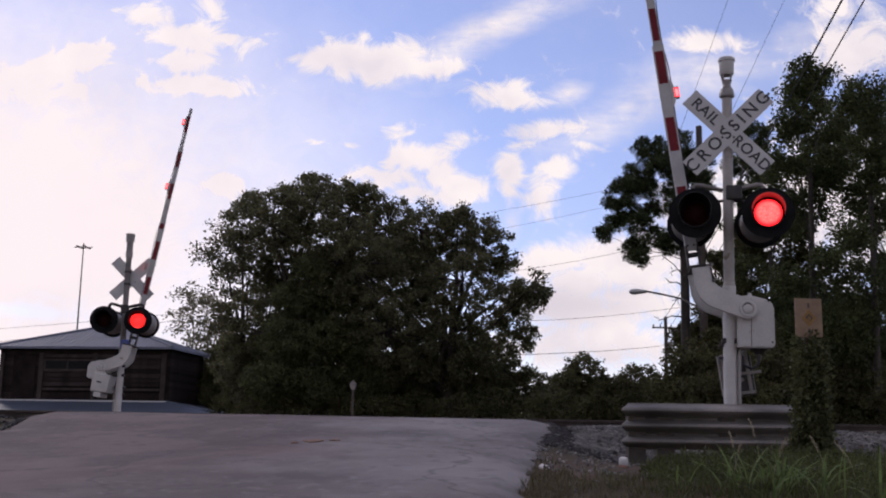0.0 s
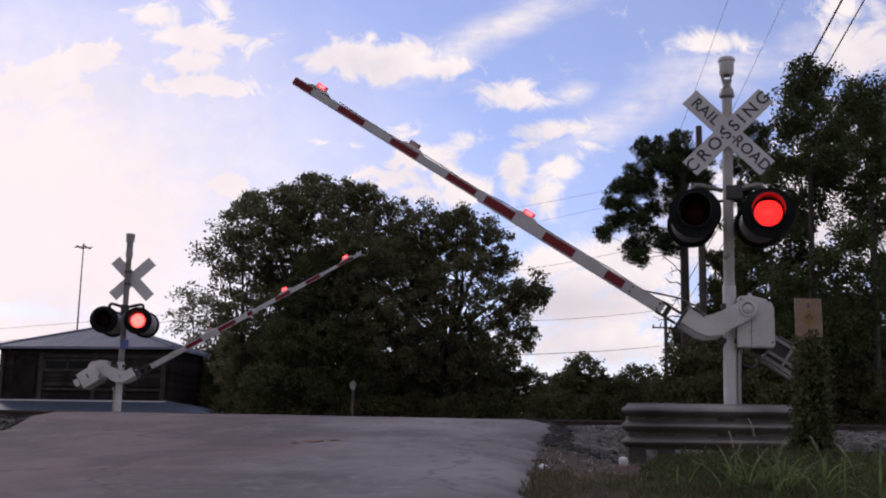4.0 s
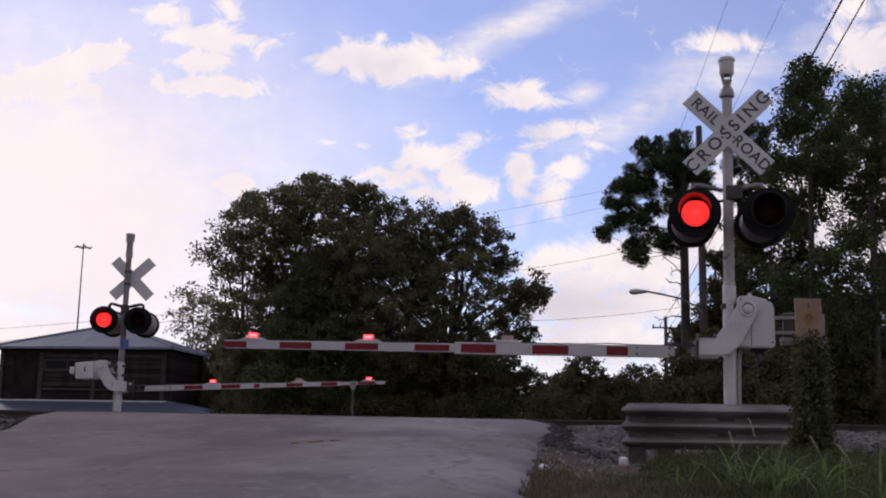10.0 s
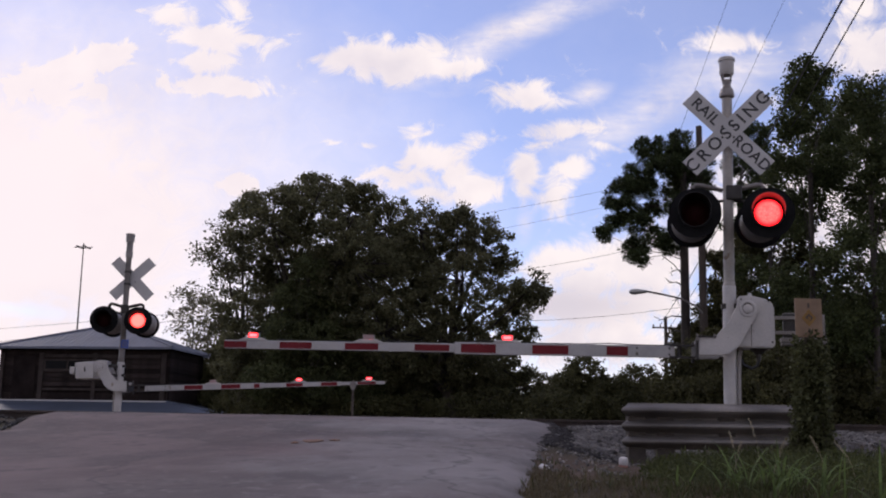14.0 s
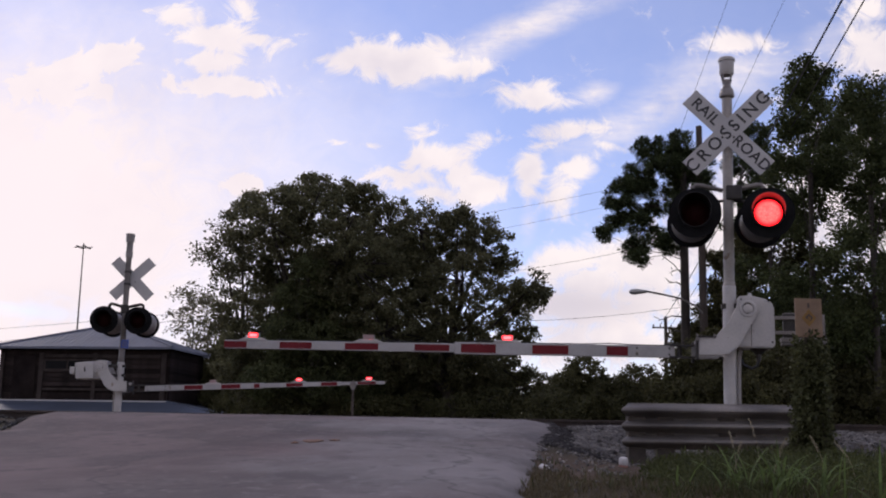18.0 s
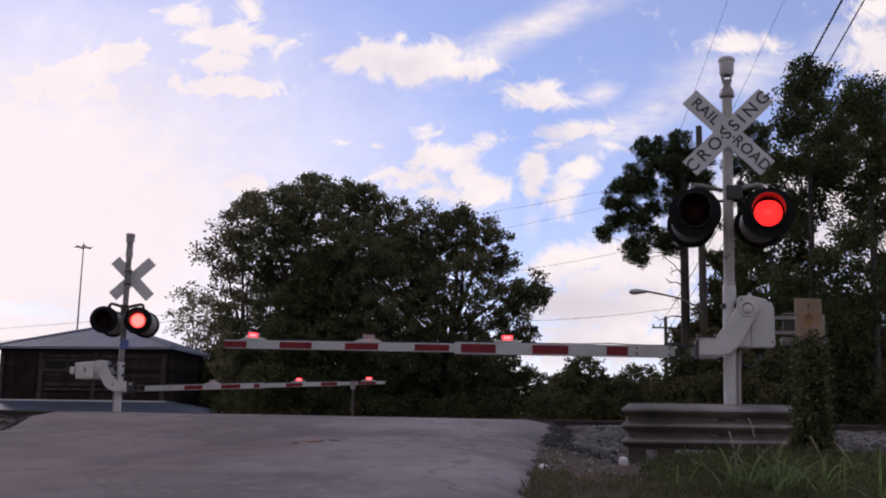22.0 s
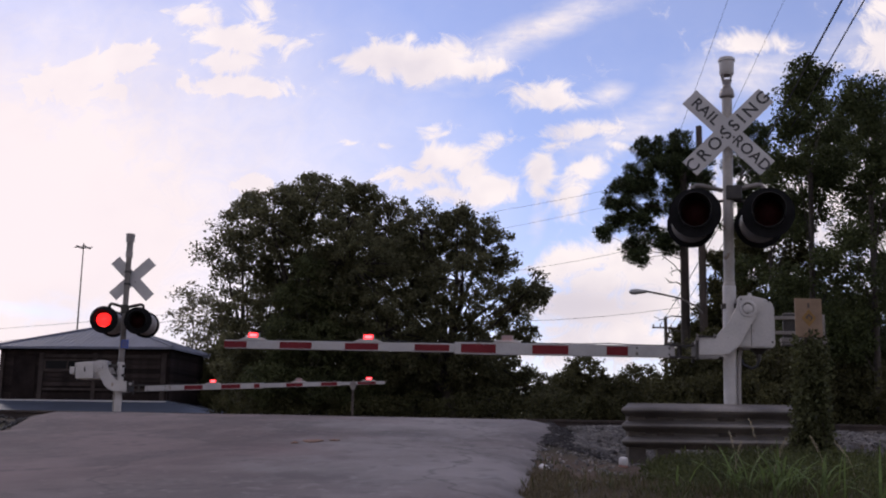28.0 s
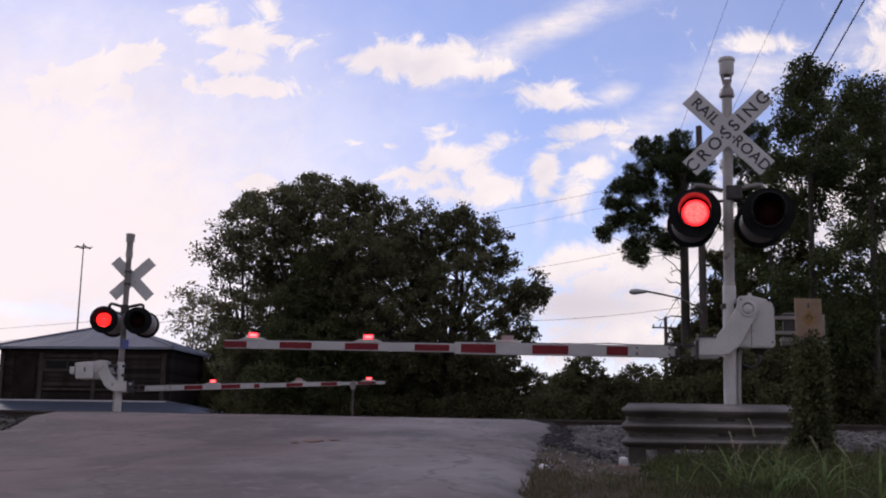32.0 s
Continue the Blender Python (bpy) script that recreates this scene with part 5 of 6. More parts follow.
CORE_B = [(-2.1, 46.0, 8.6, 0.85), (-1.5, 45.5, 9.2, 0.6), (-4.5, 46.2, 7.5, 0.8), (-0.6, 45.5, 7.4, 0.8), (-1.4, 45.4, 5.8, 1.3), (-2.0, 45.4, 4.0, 1.8), (0.8, 45.2, 3.6, 1.6)]
tree("oak_tree", (-8.3, 45.6, -0.2, 0.2, 5.0), OAK_WEST, LEAF_AIRY, "thin-leaved grey-green tree beside the oaks", clumps=34, per=48, size=0.12, spread=0.46, seed=11)
tree("oak_tree", (-5.6, 45, -0.2, 0.34, 4.5), OAK_TOP + CORE, LEAF_OAK, "broad dark green oak with a dense rounded crown", per=72, size=0.112, spread=0.34, seed=1, swell=1.03)
tree("oak_tree", (0.4, 45, -0.2, 0.3, 4.2), OAK_EAST + CORE_B, LEAF_OAK, "dark green oak with ragged side boughs and sky gaps", clumps=38, per=72, size=0.112, spread=0.34, seed=2, swell=1.05)
tree("small_tree", (-4.9, 41.6, -0.2, 0.12, 4.0), [(-5.18, 41.3, 7.22, 0.56), (-5.81, 41.8, 6.06, 0.78), (-4.54, 42.3, 6.04, 0.82), (-6.12, 41.3, 4.45, 0.97), (-4.87, 41.8, 4.52, 1.08), (-3.58, 42.3, 4.37, 0.91), (-6.48, 41.3, 2.83, 0.97), (-5.02, 41.8, 2.77, 1.08), (-3.31, 42.3, 2.72, 0.97)], LEAF_FRONT, "dense dark green young tree before the oaks", clumps=70, per=72, size=0.1, spread=0.3, seed=12)
tree("small_tree", (-15.0, 65.5, -0.2, 0.14, 5.0), [(-15.5, 66.0, 9.1, 1.18), (-16.3, 67.0, 7.8, 0.92), (-14.3, 65.0, 7.1, 1.03), (-15.1, 66.0, 6.3, 0.97), (-14.0, 64.0, 8.5, 0.88), (-13.8, 66.0, 7.6, 0.83)], LEAF_PALE, "slight pale-leaved tree behind the house", clumps=21, per=24, size=0.16, spread=0.55, seed=3)
TALL = [(11.2, 31.8, 12.0, 0.62), (11.75, 32.2, 12.0, 0.5), (10.8, 31.8, 11.5, 0.36), (10.6, 32.0, 10.3, 0.42), (10.9, 32.0, 10.9, 0.77), (12.6, 34.6, 11.3, 0.91), (10.3, 31.0, 9.1, 0.65), (12.2, 33.5, 9.5, 0.88), (11.7, 34.1, 8.4, 0.79), (11.7, 31.4, 6.0, 0.66), (10.1, 30.8, 5.4, 0.58), (11.1, 31.9, 4.0, 1.01)]
TALL_B = [(11.8, 28.9, 10.3, 0.73), (12.4, 29.7, 9.3, 0.94), (12.7, 32.5, 8.9, 0.86), (13.4, 31.4, 7.6, 0.99), (11.3, 29.0, 6.2, 0.55), (12.5, 30.7, 5.1, 0.97), (11.7, 30.9, 3.9, 0.91), (12.9, 29.3, 8.4, 1.08), (13.7, 32.2, 3.6, 1.02)]
tree("tall_tree", (11.2, 32.5, -0.2, 0.09, 9.0), TALL, LEAF_TALL, "tall slender leafy tree at the edge of a wood", clumps=72, per=62, size=0.088, spread=0.35, seed=4)
tree("tall_tree", (12.4, 30.6, -0.2, 0.09, 8.0), TALL_B, LEAF_TALL, "tall dense leafy tree at the edge of a wood", clumps=72, per=62, size=0.088, spread=0.35, seed=5)
PINE = [(9.35, 38.8, 11.0, 0.5), (9.3, 38.0, 10.1, 0.45), (8.6, 38.9, 9.9, 0.5), (8.4, 38.1, 9.3, 0.38), (7.77, 39.0, 11.45, 0.6), (8.63, 38.0, 11.5, 0.55), (7.2, 38.9, 10.6, 0.52), (8.07, 38.0, 10.7, 0.62), (8.95, 38.9, 10.7, 0.55), (6.56, 38.3, 9.9, 0.42), (7.4, 38.9, 9.95, 0.5), (6.2, 38.0, 9.35, 0.34), (6.88, 38.7, 9.2, 0.42), (6.4, 38.5, 8.7, 0.34), (5.85, 38.1, 8.15, 0.2), (6.97, 37.9, 8.5, 0.44), (7.75, 38.8, 9.25, 0.38), (7.1, 38.7, 7.75, 0.4), (7.0, 37.8, 7.2, 0.34), (7.7, 37.9, 7.95, 0.42), (8.35, 38.6, 7.85, 0.42)]
PINE_B = [(12.6, 42.5, 13.0, 0.81), (12.0, 42.5, 12.1, 0.58), (12.6, 41.1, 11.5, 0.74), (11.5, 39.9, 10.2, 0.59), (12.0, 38.8, 9.3, 0.57), (11.2, 40.4, 9.0, 0.43)]
tree("pine_tree", (8.75, 38.4, -0.2, 0.17, 10.6), PINE, LEAF_PINE, "tall pine with flat dark needle clumps and bare lower trunk", clumps=64, per=130, size=0.15, spread=0.2, needle=4.0, seed=6, squash=0.8, swell=1.1, twigs=8, tuft=2.0)
tree("pine_tree", (11.6, 41, -0.2, 0.16, 11.0), PINE_B, LEAF_PINE, "tall pine standing among broadleaf trees", clumps=64, per=130, size=0.15, spread=0.2, needle=4.0, seed=7, squash=0.8, tuft=2.0)
TALL_C = [(11.45, 33.0, 9.62, 0.42), (12.28, 33.5, 9.49, 0.45), (11.66, 33.0, 8.43, 0.35), (13.0, 33.5, 10.07, 0.45), (11.0, 33.8, 9.0, 0.82), (11.1, 33.4, 7.4, 0.5), (11.1, 34.2, 5.3, 0.8), (10.1, 33.7, 4.7, 0.89), (12.5, 35.9, 5.4, 1.06), (9.6, 33.1, 6.1, 0.63), (11.3, 37.0, 3.6, 1.17)]
TALL_D = [(14.0, 35.8, 12.1, 0.91), (13.5, 35.8, 10.9, 0.94), (14.1, 35.6, 8.3, 0.86), (13.8, 32.8, 6.2, 0.6), (14.6, 34.6, 12.0, 0.91), (14.0, 31.5, 10.1, 1.00), (15.7, 36.1, 5.9, 1.14), (13.8, 36.4, 5.1, 0.96)]
MID = [(10.52, 41.0, 7.9, 0.35), (10.64, 41.4, 6.74, 0.39), (10.5, 41.0, 5.48, 0.43), (10.01, 41.4, 4.75, 0.47), (10.38, 41.0, 4.28, 0.47), (11.3, 41.7, 7.7, 0.66), (11.3, 39.3, 8.2, 0.54), (10.6, 41.0, 5.6, 0.86), (11.5, 41.8, 6.4, 0.79), (9.8, 40.7, 4.7, 0.86), (11.7, 40.2, 5.5, 0.85), (9.5, 41.3, 4.9, 0.57), (10.8, 41.1, 3.9, 0.97), (10.9, 38.2, 7.6, 0.75), (11.9, 38.3, 7.1, 0.8), (12.6, 38.0, 5.6, 0.9), (10.9, 38.4, 5.9, 0.8), (12.4, 38.2, 8.4, 0.8), (12.3, 38.4, 9.4, 0.6), (13.4, 38.0, 7.2, 0.8)]
tree("tall_tree", (11.0, 35.0, -0.2, 0.08, 7.0), TALL_C, LEAF_TALL, "slender leafy tree with thin trunk in the wood", clumps=40, per=62, size=0.09, spread=0.36, seed=8)
tree("tall_tree", (13.9, 34.5, -0.2, 0.09, 9.5), TALL_D, LEAF_TALL, "tall dark tree standing deeper in the wood", clumps=56, per=62, size=0.09, spread=0.36, seed=9)
tree("small_tree", (10.7, 40.8, -0.2, 0.1, 6.0), MID, LEAF_BUSH, "young dark tree under the pines", clumps=80, per=46, size=0.12, spread=0.33, seed=10)
HEDGE = [(-12.2, 60.5, 4.6, 1.3), (-10.8, 58.0, 4.2, 1.3), (-9.6, 52.5, 3.2, 1.0), (-7.2, 42.2, 1.7, 1.0), (-6.2, 41.6, 1.5, 0.9), (-4.4, 42.0, 1.7, 1.0), (-2.8, 41.5, 1.6, 1.0), (-1.0, 42.0, 1.7, 1.0), (0.6, 41.6, 1.6, 1.0), (2.2, 42.0, 1.8, 1.0), (3.6, 42.4, 1.7, 0.9), (10.5, 37.5, 3.2, 1.1), (12.2, 38.2, 3.6, 1.2), (14.0, 37.5, 3.4, 1.2), (16.0, 38.0, 3.6, 1.3), (13.0, 36.5, 2.2, 1.1), (15.0, 36.0, 2.4, 1.2), (9.0, 38.8, 2.6, 1.0)]
FAR_TREES = [(10.7, 80.2, 6.2, 1.43), (9.1, 79.2, 4.6, 1.50), (12.5, 79.3, 4.5, 1.50), (14.5, 79.4, 5.3, 1.50), (17.3, 82.4, 4.9, 1.56), (7.6, 80.7, 4.0, 1.10), (19.1, 80.9, 5.3, 1.87), (11.6, 79.1, 3.6, 1.67)]
for k, (fx, fy, fz, fr) in enumerate(FAR_TREES):
    tree("small_tree", (fx, fy, -0.2, 0.14, fz * 0.5), [(fx, fy, fz, fr), (fx - fr * 0.8, fy, fz - fr, fr), (fx + fr * 0.8, fy + 0.5, fz - fr * 1.1, fr), (fx, fy, fz - fr * 2, fr)], LEAF_BUSH, "small distant round-crowned tree", clumps=40, per=36, size=0.2, spread=0.5, seed=20 + k)
BEHIND = [(-8.0, 49.6, 3.6, 1.3), (-6.2, 49.2, 4.2, 1.5), (-4.2, 49.8, 4.0, 1.5), (-2.4, 49.3, 4.3, 1.5), (-0.6, 49.8, 4.0, 1.5), (1.2, 49.3, 3.8, 1.4), (3.0, 49.6, 3.2, 1.2), (4.6, 49.8, 2.4, 1.0), (14.3, 39.4, 6.0, 1.3), (16.2, 39.6, 4.8, 1.2), (15.4, 40.0, 4.8, 1.4), (-13.5, 62.0, 4.8, 1.3), (-12.2, 62.3, 5.6, 1.2)]
for k, (fx, fy, fz, fr) in enumerate(BEHIND):
    tree("bush", (fx, fy, -0.2, 0.06, fz * 0.5), [(fx, fy, fz, fr), (fx - 0.5, fy, fz - fr, fr), (fx + 0.6, fy + 0.3, fz - fr * 1.2, fr), (fx, fy, max(0.6, fz - fr * 2), fr)], LEAF_BUSH, "dense dark bush behind the trees", clumps=34, per=40, size=0.16, spread=0.45, seed=120 + k, category="bush")
UNDER = [(7.0, 30.6, 3.0, 0.64), (8.2, 32.0, 3.5, 0.71), (9.1, 31.4, 3.8, 0.76), (9.0, 28.6, 2.9, 0.75), (7.1, 29.0, 2.0, 0.69), (9.0, 31.9, 2.3, 0.84), (8.9, 27.5, 1.8, 0.72), (11.4, 31.6, 2.3, 1.00), (12.5, 31.5, 2.2, 0.99), (6.6, 29.8, 1.9, 0.63), (12.5, 29.0, 2.2, 0.92), (3.3, 35.1, 1.7, 0.52), (4.6, 38.4, 1.9, 0.61), (5.1, 35.1, 1.9, 0.59), (6.5, 37.4, 2.0, 0.67), (7.3, 37.8, 2.1, 0.72)]
for k, (fx, fy, fz, fr) in enumerate(UNDER + HEDGE):
    tree("bush", (fx, fy, -0.2, 0.05, max(0.5, fz * 0.5)), [(fx, fy, fz, fr), (fx + 0.4, fy + 0.3, fz - fr, fr * 1.1), (fx - 0.4, fy, fz - fr * 1.1, fr * 1.1), (fx, fy, max(0.3, fz - 2 * fr), fr * 1.1)], LEAF_BUSH, "dense dark green bush beyond the track", clumps=54, per=66, size=0.088, spread=0.34, seed=40 + k, category="bush")


# ---- poles, street light and wires ----
def wooden_pole(x, y, z0, z1, r, label, arms=()):
    p = thing("utility_pole", pose(x, y, z0), label, "utility pole")
    bm = bmesh.new()
    rod(bm, (0, 0, -0.5), (0, 0, z1 - z0), r * 1.25, r * 0.85, 14)
    part("shaft", bm, POLEWOOD, p, "", True)
    for zz, half in arms:
        bm = bmesh.new()
        box(bm, -half, half, -0.06, 0.06, zz - z0 - 0.07, zz - z0 + 0.07, 0.01)
        arm = part("crossarm", bm, POLEWOOD, p)
        for k in (-0.9, -0.4, 0.4, 0.9):
            bm = bmesh.new()
            lathe(bm, [(0.03, 0.0), (0.06, 0.04), (0.05, 0.1), (0.07, 0.13), (0.03, 0.2), (0.001, 0.21)], Matrix.Translation((half * k, 0, zz - z0 + 0.07)), 8)
            part("insulator", bm, IRON, arm, "", True)
    return p


wooden_pole(9.32, 38.0, -0.2, 12.23, 0.13, "dark round timber pole rising above the pines")
far_pole = wooden_pole(18.85, 90, -0.2, 11.4, 0.16, "distant timber utility pole with a crossarm and transformer", ((10.5, 1.15),))
bm = bmesh.new()
rod(bm, (0.32, -0.1, 8.6), (0.32, -0.1, 9.5), 0.22, None, 14)
part("transformer", bm, GALV, far_pole, "grey transformer can", True)


def street_lamp():
    s = thing("street_lamp", pose(9.32, 37.86, 5.2), "grey cobra-head street light on a curved arm", "street lamp")
    bm = bmesh.new()
    pipe(bm, [(-0.05, 0.02, 0.1), (-0.3, -0.02, 0.35), (-0.9, -0.06, 0.62), (-1.6, -0.3, 0.72), (-2.2, -0.7, 0.75)], 0.035, 8)
    part("arm", bm, GALV, s, "", True)
    bm = bmesh.new()
    m = Matrix.Translation((-2.15, -0.68, 0.75)) @ Matrix.Rotation(radians(-92), 4, "Y") @ Matrix.Diagonal((0.8, 1.1, 1, 1))
    lathe(bm, [(0.03, -0.05), (0.07, 0.05), (0.1, 0.25), (0.13, 0.42), (0.12, 0.55), (0.06, 0.63), (0.001, 0.65)], m, 16)
    part("lamp_head", bm, PALEMETAL, s, "pale grey lamp head", True)


street_lamp()


def light_mast():
    s = thing("light_mast", pose(-40.8, 120, -0.2), "tall thin floodlight mast far off", "light mast")
    bm = bmesh.new()
    rod(bm, (0, 0, -0.5), (0, 0, 22.1), 0.15, 0.06, 10)
    part("shaft", bm, GALV, s, "", True)
    bm = bmesh.new()
    lathe(bm, [(0.62, 21.97), (0.66, 21.97), (0.66, 22.02), (0.62, 22.02), (0.62, 21.97)], None, 20)
    box(bm, -0.62, 0.62, -0.04, 0.04, 21.96, 22.03)
    part("ring", bm, GALV, s)
    for k in range(6):
        a = radians(60 * k)
        bm = bmesh.new()
        box(bm, -0.13, 0.13, -0.1, 0.1, -0.05, 0.06, 0.02)
        o = part("floodlight", bm, GALV, s)
        o.matrix_basis = pose(0.88 * math.cos(a), 0.88 * math.sin(a), 22.0, 0, 0, 60 * k)
    bm = bmesh.new()
    rod(bm, (0, 0, 22.1), (0, 0, 22.5), 0.12, 0.05, 8)
    part("cap", bm, GALV, s)


light_mast()


def wire(a, b, sag, r, label="black overhead line"):
    a, b = Vector(a), Vector(b)
    bm = bmesh.new()
    pipe(bm, [a.lerp(b, t / 16) - Vector((0, 0, sag * 4 * (t / 16) * (1 - t / 16))) for t in range(17)], r, 5)
    ob = part("overhead_wire", bm, CABLE, None, "", True)
    tagged(ob, label, "wire", "overhead wires")


wire((8.59, 22.0, 10.25), (18.4, 89.95, 10.75), 0.3, 0.024, "thick black overhead cable to the far pole")
wire((9.2, 22.3, 10.39), (19.3, 89.95, 10.75), 0.3, 0.018, "black overhead cable to the far pole")
wire((8.32, 30.0, 13.69), (8.0, 38.1, 10.4), 0.05, 0.006, "thin overhead wire running into the pine")
wire((9.33, 28.0, 12.85), (9.34, 37.98, 10.39), 0.05, 0.006, "thin overhead wire to the timber pole")
wire((9.33, 38.0, 10.58), (0.4, 46.0, 10.3), 0.1, 0.006, "thin overhead wire crossing to the oak")
wire((9.33, 38.0, 10.07), (1.2, 46.0, 9.6), 0.1, 0.006, "thin overhead wire crossing to the oak")
wire((9.33, 38.0, 8.25), (2.3, 46.0, 7.9), 0.15, 0.008, "thin overhead wire crossing to the oak")
wire((9.33, 38.0, 5.66), (2.9, 46.6, 5.9), 0.15, 0.008, "thin overhead wire crossing to the oak")
wire((18.7, 90, 9.0), (3.0, 46.4, 4.4), 0.1, 0.016, "thin overhead wire from the far pole")
wire((-27.0, 64.5, 6.1), (-14.9, 65.3, 7.9), 0.05, 0.014, "thin service wire behind the house")
wire((-27.0, 64.5, 6.9), (-15.0, 65.5, 8.3), 0.05, 0.011, "thin service wire behind the house")


# ---- grass, vines and weeds ----
def blades(name, count, place, height, width, material, label, seed, droop=0.5, steps=6):
    rng = np.random.default_rng(seed)
    x, y = place(rng, count)
    z = np.array([float(ground_z(a, b)) for a, b in zip(x, y)]) - 0.01
    h = rng.uniform(height[0], height[1], count)
    az = rng.uniform(0, 6.283, count)
    lean = rng.uniform(0.1, droop, count) * h
    d = np.stack([np.cos(az), np.sin(az), np.zeros(count)], -1)
    s = np.stack([-np.sin(az), np.cos(az), np.zeros(count)], -1) * (width * rng.uniform(0.6, 1.2, count))[:, None]
    o = np.stack([x, y, z], -1)
    up = np.array([0, 0, 1.0])
    bow = np.minimum(0.6, 0.3 * lean / h)
    p, wd = [], []
    for i in range(steps + 1):
        t = i / steps
        p.append(o + up * (h * (t - bow * t ** 3))[:, None] + d * (lean * 0.8 * t ** 1.8)[:, None])
        wd.append(max(0.06, 1.0 - t ** 2.2))
    v = []
    for i in range(steps):
        v.append(np.stack([p[i] - s * wd[i], p[i] + s * wd[i], p[i + 1] + s * wd[i + 1], p[i + 1] - s * wd[i + 1]], 1))
    ob = quads(name, np.concatenate(v), material)
    return tagged(ob, label, "grass", "", "stuff")


def clumped(cx, cy, sx, sy, n_clump, spread):
    def place(rng, n):
        c = np.stack([cx + rng.normal(size=n_clump) * sx, cy + rng.normal(size=n_clump) * sy], -1)
        k = rng.integers(0, n_clump, n)
        p = c[k] + rng.normal(size=(n, 2)) * spread
        r = np.array([road_edges(b)[1] for b in p[:, 1]]) - 0.04
        return np.maximum(p[:, 0], r + rng.uniform(0, 0.3, n)), p[:, 1]
    return place


blades("tall_grass", 95, clumped(1.98, 6.5, 0.34, 0.28, 20, 0.04), (0.18, 0.42), 0.0075, GRASS, "long arching bright green grass blades", 1, 3.0)
blades("front_grass", 1900, clumped(2.05, 6.35, 0.42, 0.5, 110, 0.07), (0.04, 0.13), 0.0045, WEED, "thick green grass along the verge", 4, 1.6, 4)
blades("short_grass", 2600, clumped(2.2, 7.6, 0.8, 0.9, 170, 0.14), (0.03, 0.1), 0.004, WEED, "short patchy green grass on the verge", 2, 1.0, 3)
blades("dry_grass", 8000, clumped(1.3, 6.7, 0.75, 0.75, 320, 0.15), (0.02, 0.075), 0.0026, DRYGRASS, "short dry brownish grass along the road edge", 3, 1.2, 3)


def weeds():
    """Low leafy weeds, thicker towards the sign post."""
    rng = np.random.default_rng(33)
    m = 620
    cx, cy = 2.75 + rng.normal(size=m) * 0.75, 9.0 + rng.normal(size=m) * 0.9
    keep = (cx > 1.25 + 0.25 * (cy - 7)) & (cy < 10.9)
    cx, cy = cx[keep], cy[keep]
    k = 60
    h = rng.uniform(0.03, 0.14, len(cx)) * np.clip((cx - 0.9) * 0.75, 0.35, 1.3)
    cz = np.array([float(ground_z(p, q)) for p, q in zip(cx, cy)])
    n = len(cx) * k
    o = np.repeat(np.stack([cx, cy, cz], -1), k, 0) + rng.normal(size=(n, 3)) * np.array([0.075, 0.075, 0])
    o[:, 2] += rng.uniform(0, 1, n) * np.repeat(h, k)
    A = rng.normal(size=(n, 3)) + np.array([0, 0, 0.3])
    A /= np.linalg.norm(A, axis=1)[:, None]
    B = np.cross(A, rng.normal(size=(n, 3)))
    B /= np.linalg.norm(B, axis=1)[:, None]
    s = rng.uniform(0.025, 0.08, n)[:, None]
    v = np.stack([o, o + A * s * 0.5 + B * s * 0.12, o + A * s, o + A * s * 0.5 - B * s * 0.12], 1)
    tagged(quads("weeds", v, WEED), "low tangled green weeds on the verge", "weeds", "", "stuff")


weeds()


def weed(x, y, h, lean, seed):
    rnd = random.Random(seed)
    z = float(ground_z(x, y))
    w = thing("weed_stalk", pose(x, y, z), "dry seeding weed stalk in the grass", "weed", "weed stalks")
    bm = bmesh.new()
    pts = [(lean * (t / 6) ** 2, 0.02 * math.sin(t), h * t / 6) for t in range(7)]
    pipe(bm, pts, [0.003 * (1 - t / 9) for t in range(7)], 5)
    part("stem", bm, STRAW, w)
    bm = bmesh.new()
    for k in range(26):
        t = 0.68 + 0.32 * k / 26
        a = rnd.uniform(0, 6.28)
        p = Vector((lean * t * t, 0.02, h * t))
        q = p + Vector((0.007 * math.cos(a), 0.007 * math.sin(a), 0.014))
        rod(bm, p, q, 0.0026, 0.001, 4)
    part("seed_head", bm, STRAW, w)


for k, (x, y, h, ln) in enumerate(((2.18, 8.0, 0.36, -0.05), (2.5, 8.5, 0.46, -0.08), (2.2, 7.2, 0.3, 0.1), (2.62, 7.4, 0.33, -0.1), (2.75, 7.2, 0.3, -0.14), (2.05, 7.6, 0.28, 0.06))):
    weed(x, y, h, ln, k)


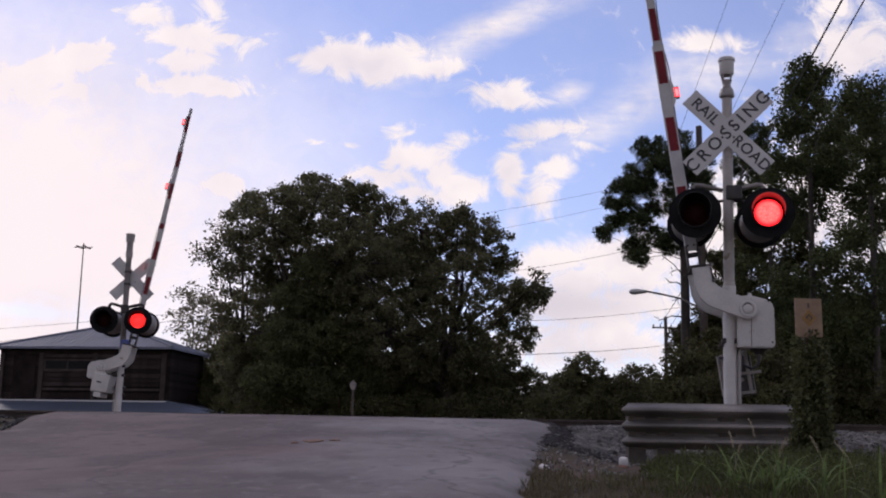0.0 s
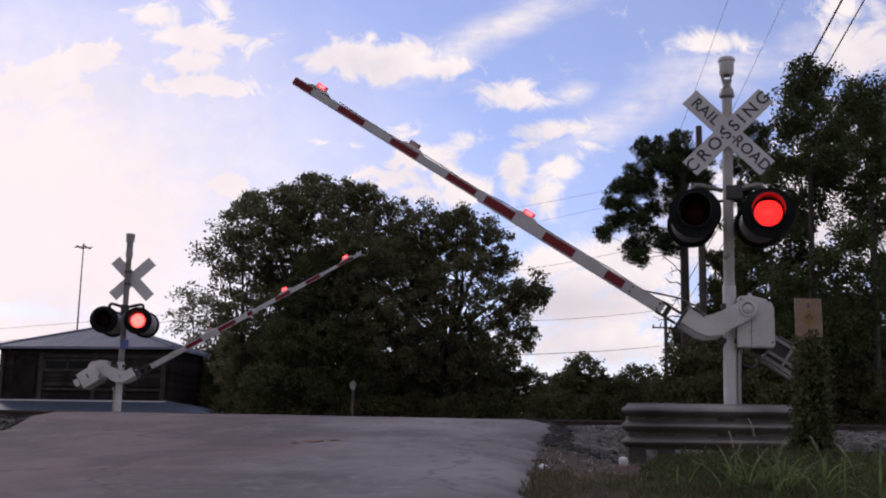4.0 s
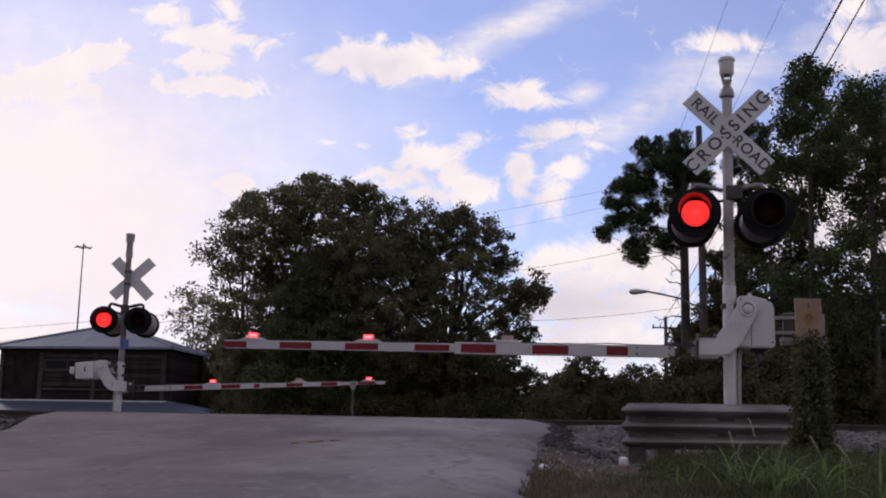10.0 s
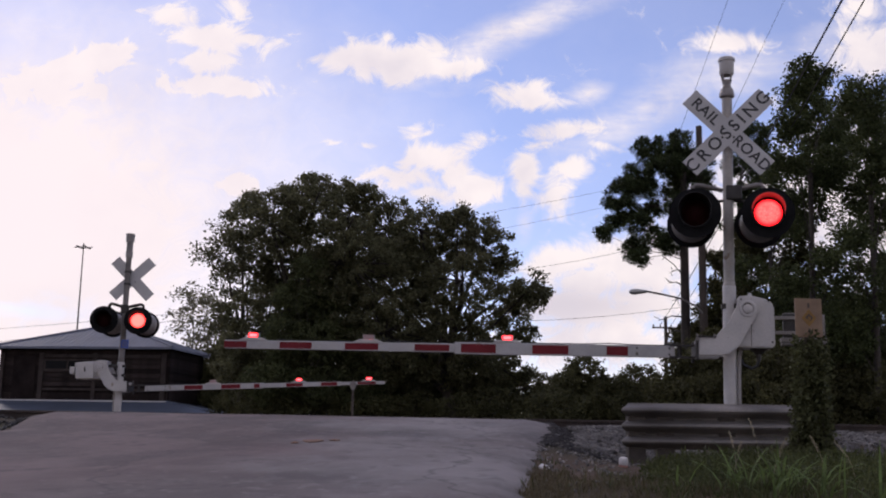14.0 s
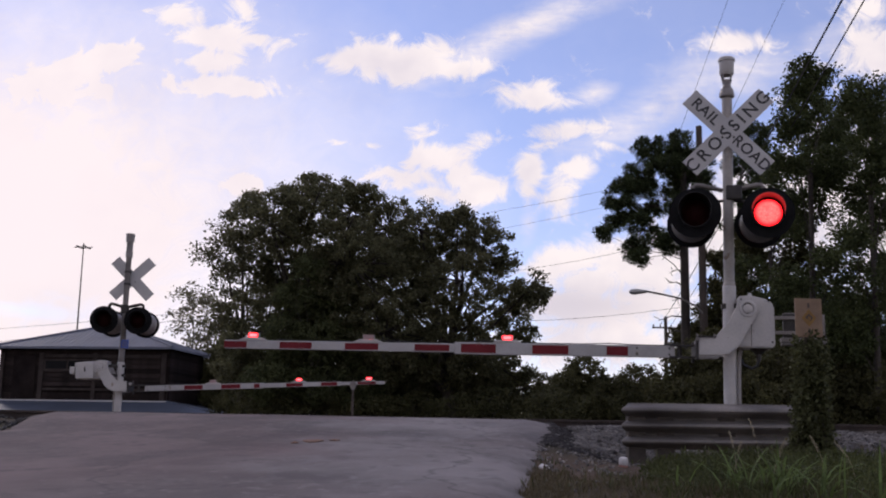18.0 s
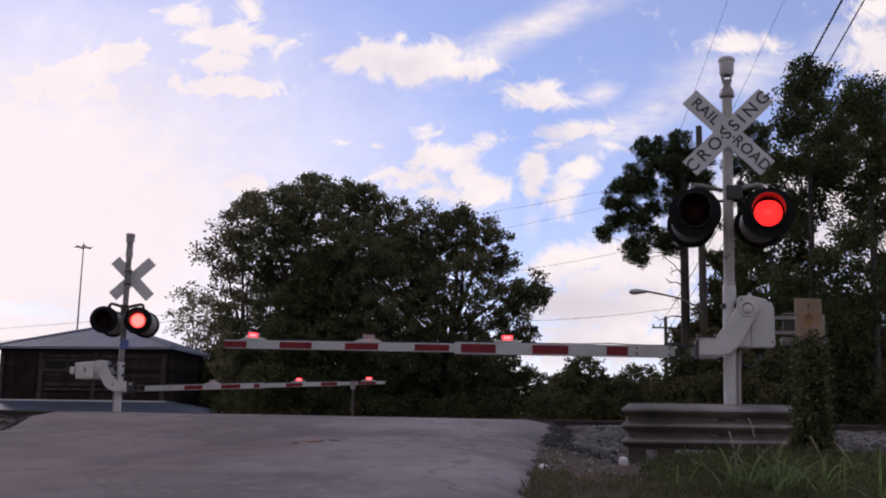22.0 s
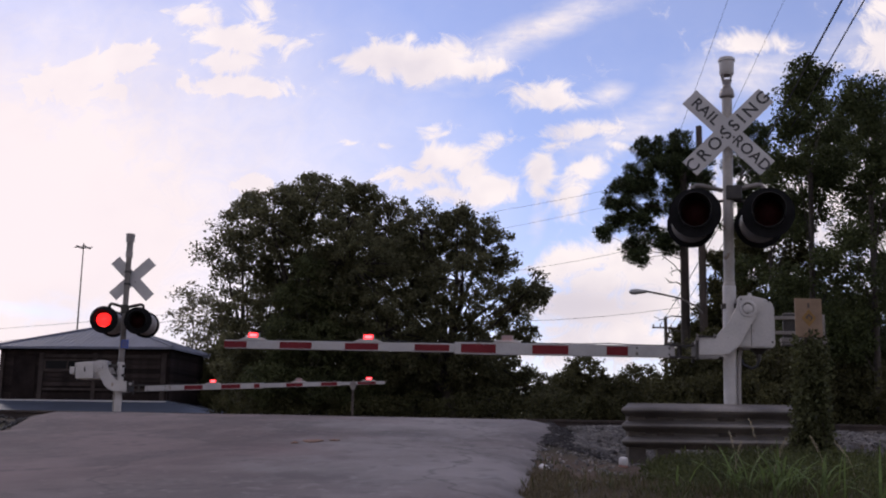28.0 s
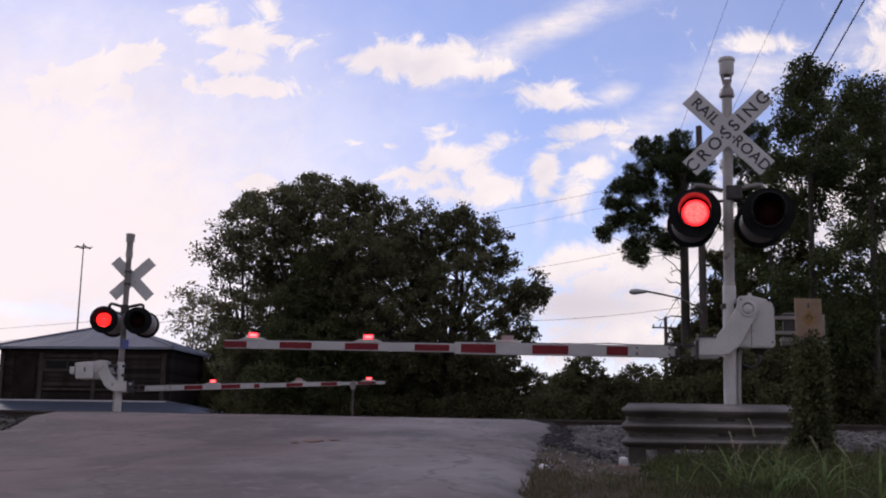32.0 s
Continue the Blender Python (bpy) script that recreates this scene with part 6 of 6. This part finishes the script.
def vine(x, y, z, label):
    """A ragged column of creeper: runners that climb and hang, each hung with leaves."""
    t = thing("vine", pose(x, y, z), label, "vine")
    rng = np.random.default_rng(9)
    o, A = [], []
    for k in range(120):
        a, climb = rng.uniform(0, 6.283), k < 78
        top = rng.uniform(0.35, 1.4) if climb else rng.uniform(0.5, 1.32)
        foot, head = rng.uniform(0.03, 0.42) * (1 - 0.45 * top / 1.4), rng.uniform(0.02, 0.085)
        pts = []
        for q in range(7):
            f = q / 6
            if climb:
                r, zz = foot * (1 - f) ** 1.3 + head * f, top * f
            else:
                r, zz = head + 0.08 * math.sin(1.7 * f), top - rng.uniform(0.25, 0.5) * f
            pts.append((r * math.cos(a + 1.2 * f), 0.05 + 0.8 * r * math.sin(a + 1.2 * f), max(zz, 0.0)))
        bm = bmesh.new()
        pipe(bm, pts, [0.005 * (1 - q / 9) for q in range(7)], 4)
        if k < 40:
            part("runner", bm, BARK, t, "thin climbing stem", True)
        else:
            bm.free()
        n = 120
        f = rng.uniform(0, 6, n)
        P, i0 = np.array(pts), np.minimum(f.astype(int), 5)
        o.append(P[i0] + (P[i0 + 1] - P[i0]) * (f - i0)[:, None] + rng.normal(size=(n, 3)) * 0.036)
        A.append(np.stack([np.cos(a) * np.ones(n), np.sin(a) * np.ones(n), -rng.uniform(0.2, 1.4, n)], -1) + rng.normal(size=(n, 3)) * 0.6)
    o, A = np.concatenate(o), np.concatenate(A)
    A /= np.linalg.norm(A, axis=1)[:, None]
    B = np.cross(A, rng.normal(size=A.shape))
    B /= np.linalg.norm(B, axis=1)[:, None]
    s = rng.uniform(0.018, 0.05, len(o))[:, None]
    v = np.stack([o, o + A * s * 0.45 + B * s * 0.42, o + A * s, o + A * s * 0.45 - B * s * 0.42], 1)
    quads("leaves", v, LEAF_VINE, t)
    return t


vine(3.55, 10.3, float(ground_z(3.55, 10.3)) - 0.02, "green creeper covering the sign post and guardrail end")


# ---- what moves ----
FLASH_START, FLASH_HALF = 0.365, 0.687
# stretches in which a lamp pair reads as dark, and short ones in which a lens is lit in part (its turn in degrees)
NEAR_DARK = ((1.45, 2.9), (10.75, 11.93), (19.65, 20.93), (27.7, 28.8))
NEAR_PART = ((2.9, 3.1, 133), (11.93, 12.1, 160), (20.93, 21.12, 148), (28.8, 29.12, 142))
FAR_DARK = ((-1.6, -0.2), (7.35, 8.9), (16.7, 18.3), (25.1, 26.8), (33.0, 34.0))
FAR_PART = ((8.9, 9.1, 118), (24.85, 25.1, 112))
BRIGHT, DIM, UNLIT = 0, 95, 225


def lit_side(t):
    """Which lamp of a pair is on: +1 or -1 along the picture's width."""
    if t < FLASH_START:
        return 1
    return -1 if int((t - FLASH_START) / FLASH_HALF) % 2 == 0 else 1


def lamp_turn(t, side, dark, partial):
    """The turn of a signal lens: bright, dim for a while beside each dark stretch, lit in part, or unlit."""
    if lit_side(t) != side or any(a <= t < b for a, b in dark):
        return UNLIT
    for a, b, turn in partial:
        if a <= t < b:
            return turn
    return DIM if any(a - 1.3 <= t < b + 1.5 for a, b in dark) else BRIGHT


def marker_turn(t, side):
    return 0 if lit_side(t) == side else 90


def turn_rows(turn, still):
    """Rows of a lens that turns, in one or two frames, each time turn(t) changes."""
    rows, last = [(0.0, still @ pose(0, 0, 0, turn(0.0), 0, 0))], turn(0.0)
    for f in range(1, 961):
        now = turn(f / FPS)
        if now == last:
            continue
        way = (now - last + 180) % 360 - 180
        steps = 1 if abs(way) < 80 else 2
        for k in range(steps + 1):
            rows.append(((f + k - steps) / FPS, still @ pose(0, 0, 0, last + way * k / steps, 0, 0)))
        last = now
    rows.append((32.0, rows[-1][1]))
    return [r for i, r in enumerate(rows) if i == 0 or r[0] > rows[i - 1][0]]


def motions():
    walk(CLOUDS, [(0.0, pose(0, 0, CLOUD_Z)), (32.0, pose(33, 0, CLOUD_Z))])
    near = [(0, 82.3), (0.35, 82.3), (0.5, 80), (1, 70.8), (1.5, 63.2), (2, 56.0), (2.5, 48.9), (3, 42.4), (3.5, 37.5), (5.5, 18.9), (6, 14.9), (6.5, 11.2), (7, 7.3), (7.5, 4.6), (8, 2.45), (8.5, 1.2), (9, 0.7), (32, 0.7)]
    far = [(0, 80), (0.35, 80), (1, 69.7), (2, 55.8), (3, 42.4), (5.5, 14.5), (6, 9.0), (6.5, 4.6), (7, 2.65), (32, 2.65)]
    walk(near_arm, [(t, NEAR_PIVOT @ pose(0, 0, 0, 0, a, 0)) for t, a in near])
    walk(far_arm, [(t, FAR_PIVOT @ pose(0, 0, 0, 0, a, 0)) for t, a in far])
    for lenses, dark, partial, flip in ((NEAR_LENSES, NEAR_DARK, NEAR_PART, 1), (FAR_LENSES, FAR_DARK, FAR_PART, -1)):
        for side in (-1, 1):
            for lens in lenses[side]:
                walk(lens, turn_rows(lambda t: lamp_turn(t, side * flip, dark, partial), lens.matrix_basis.copy()))
    for marks in (NEAR_MARK, FAR_MARK):
        for side, key in ((-1, "L"), (1, "R")):
            for lens in marks[key]:
                walk(lens, turn_rows(lambda t: marker_turn(t, side), lens.matrix_basis.copy()))


motions()
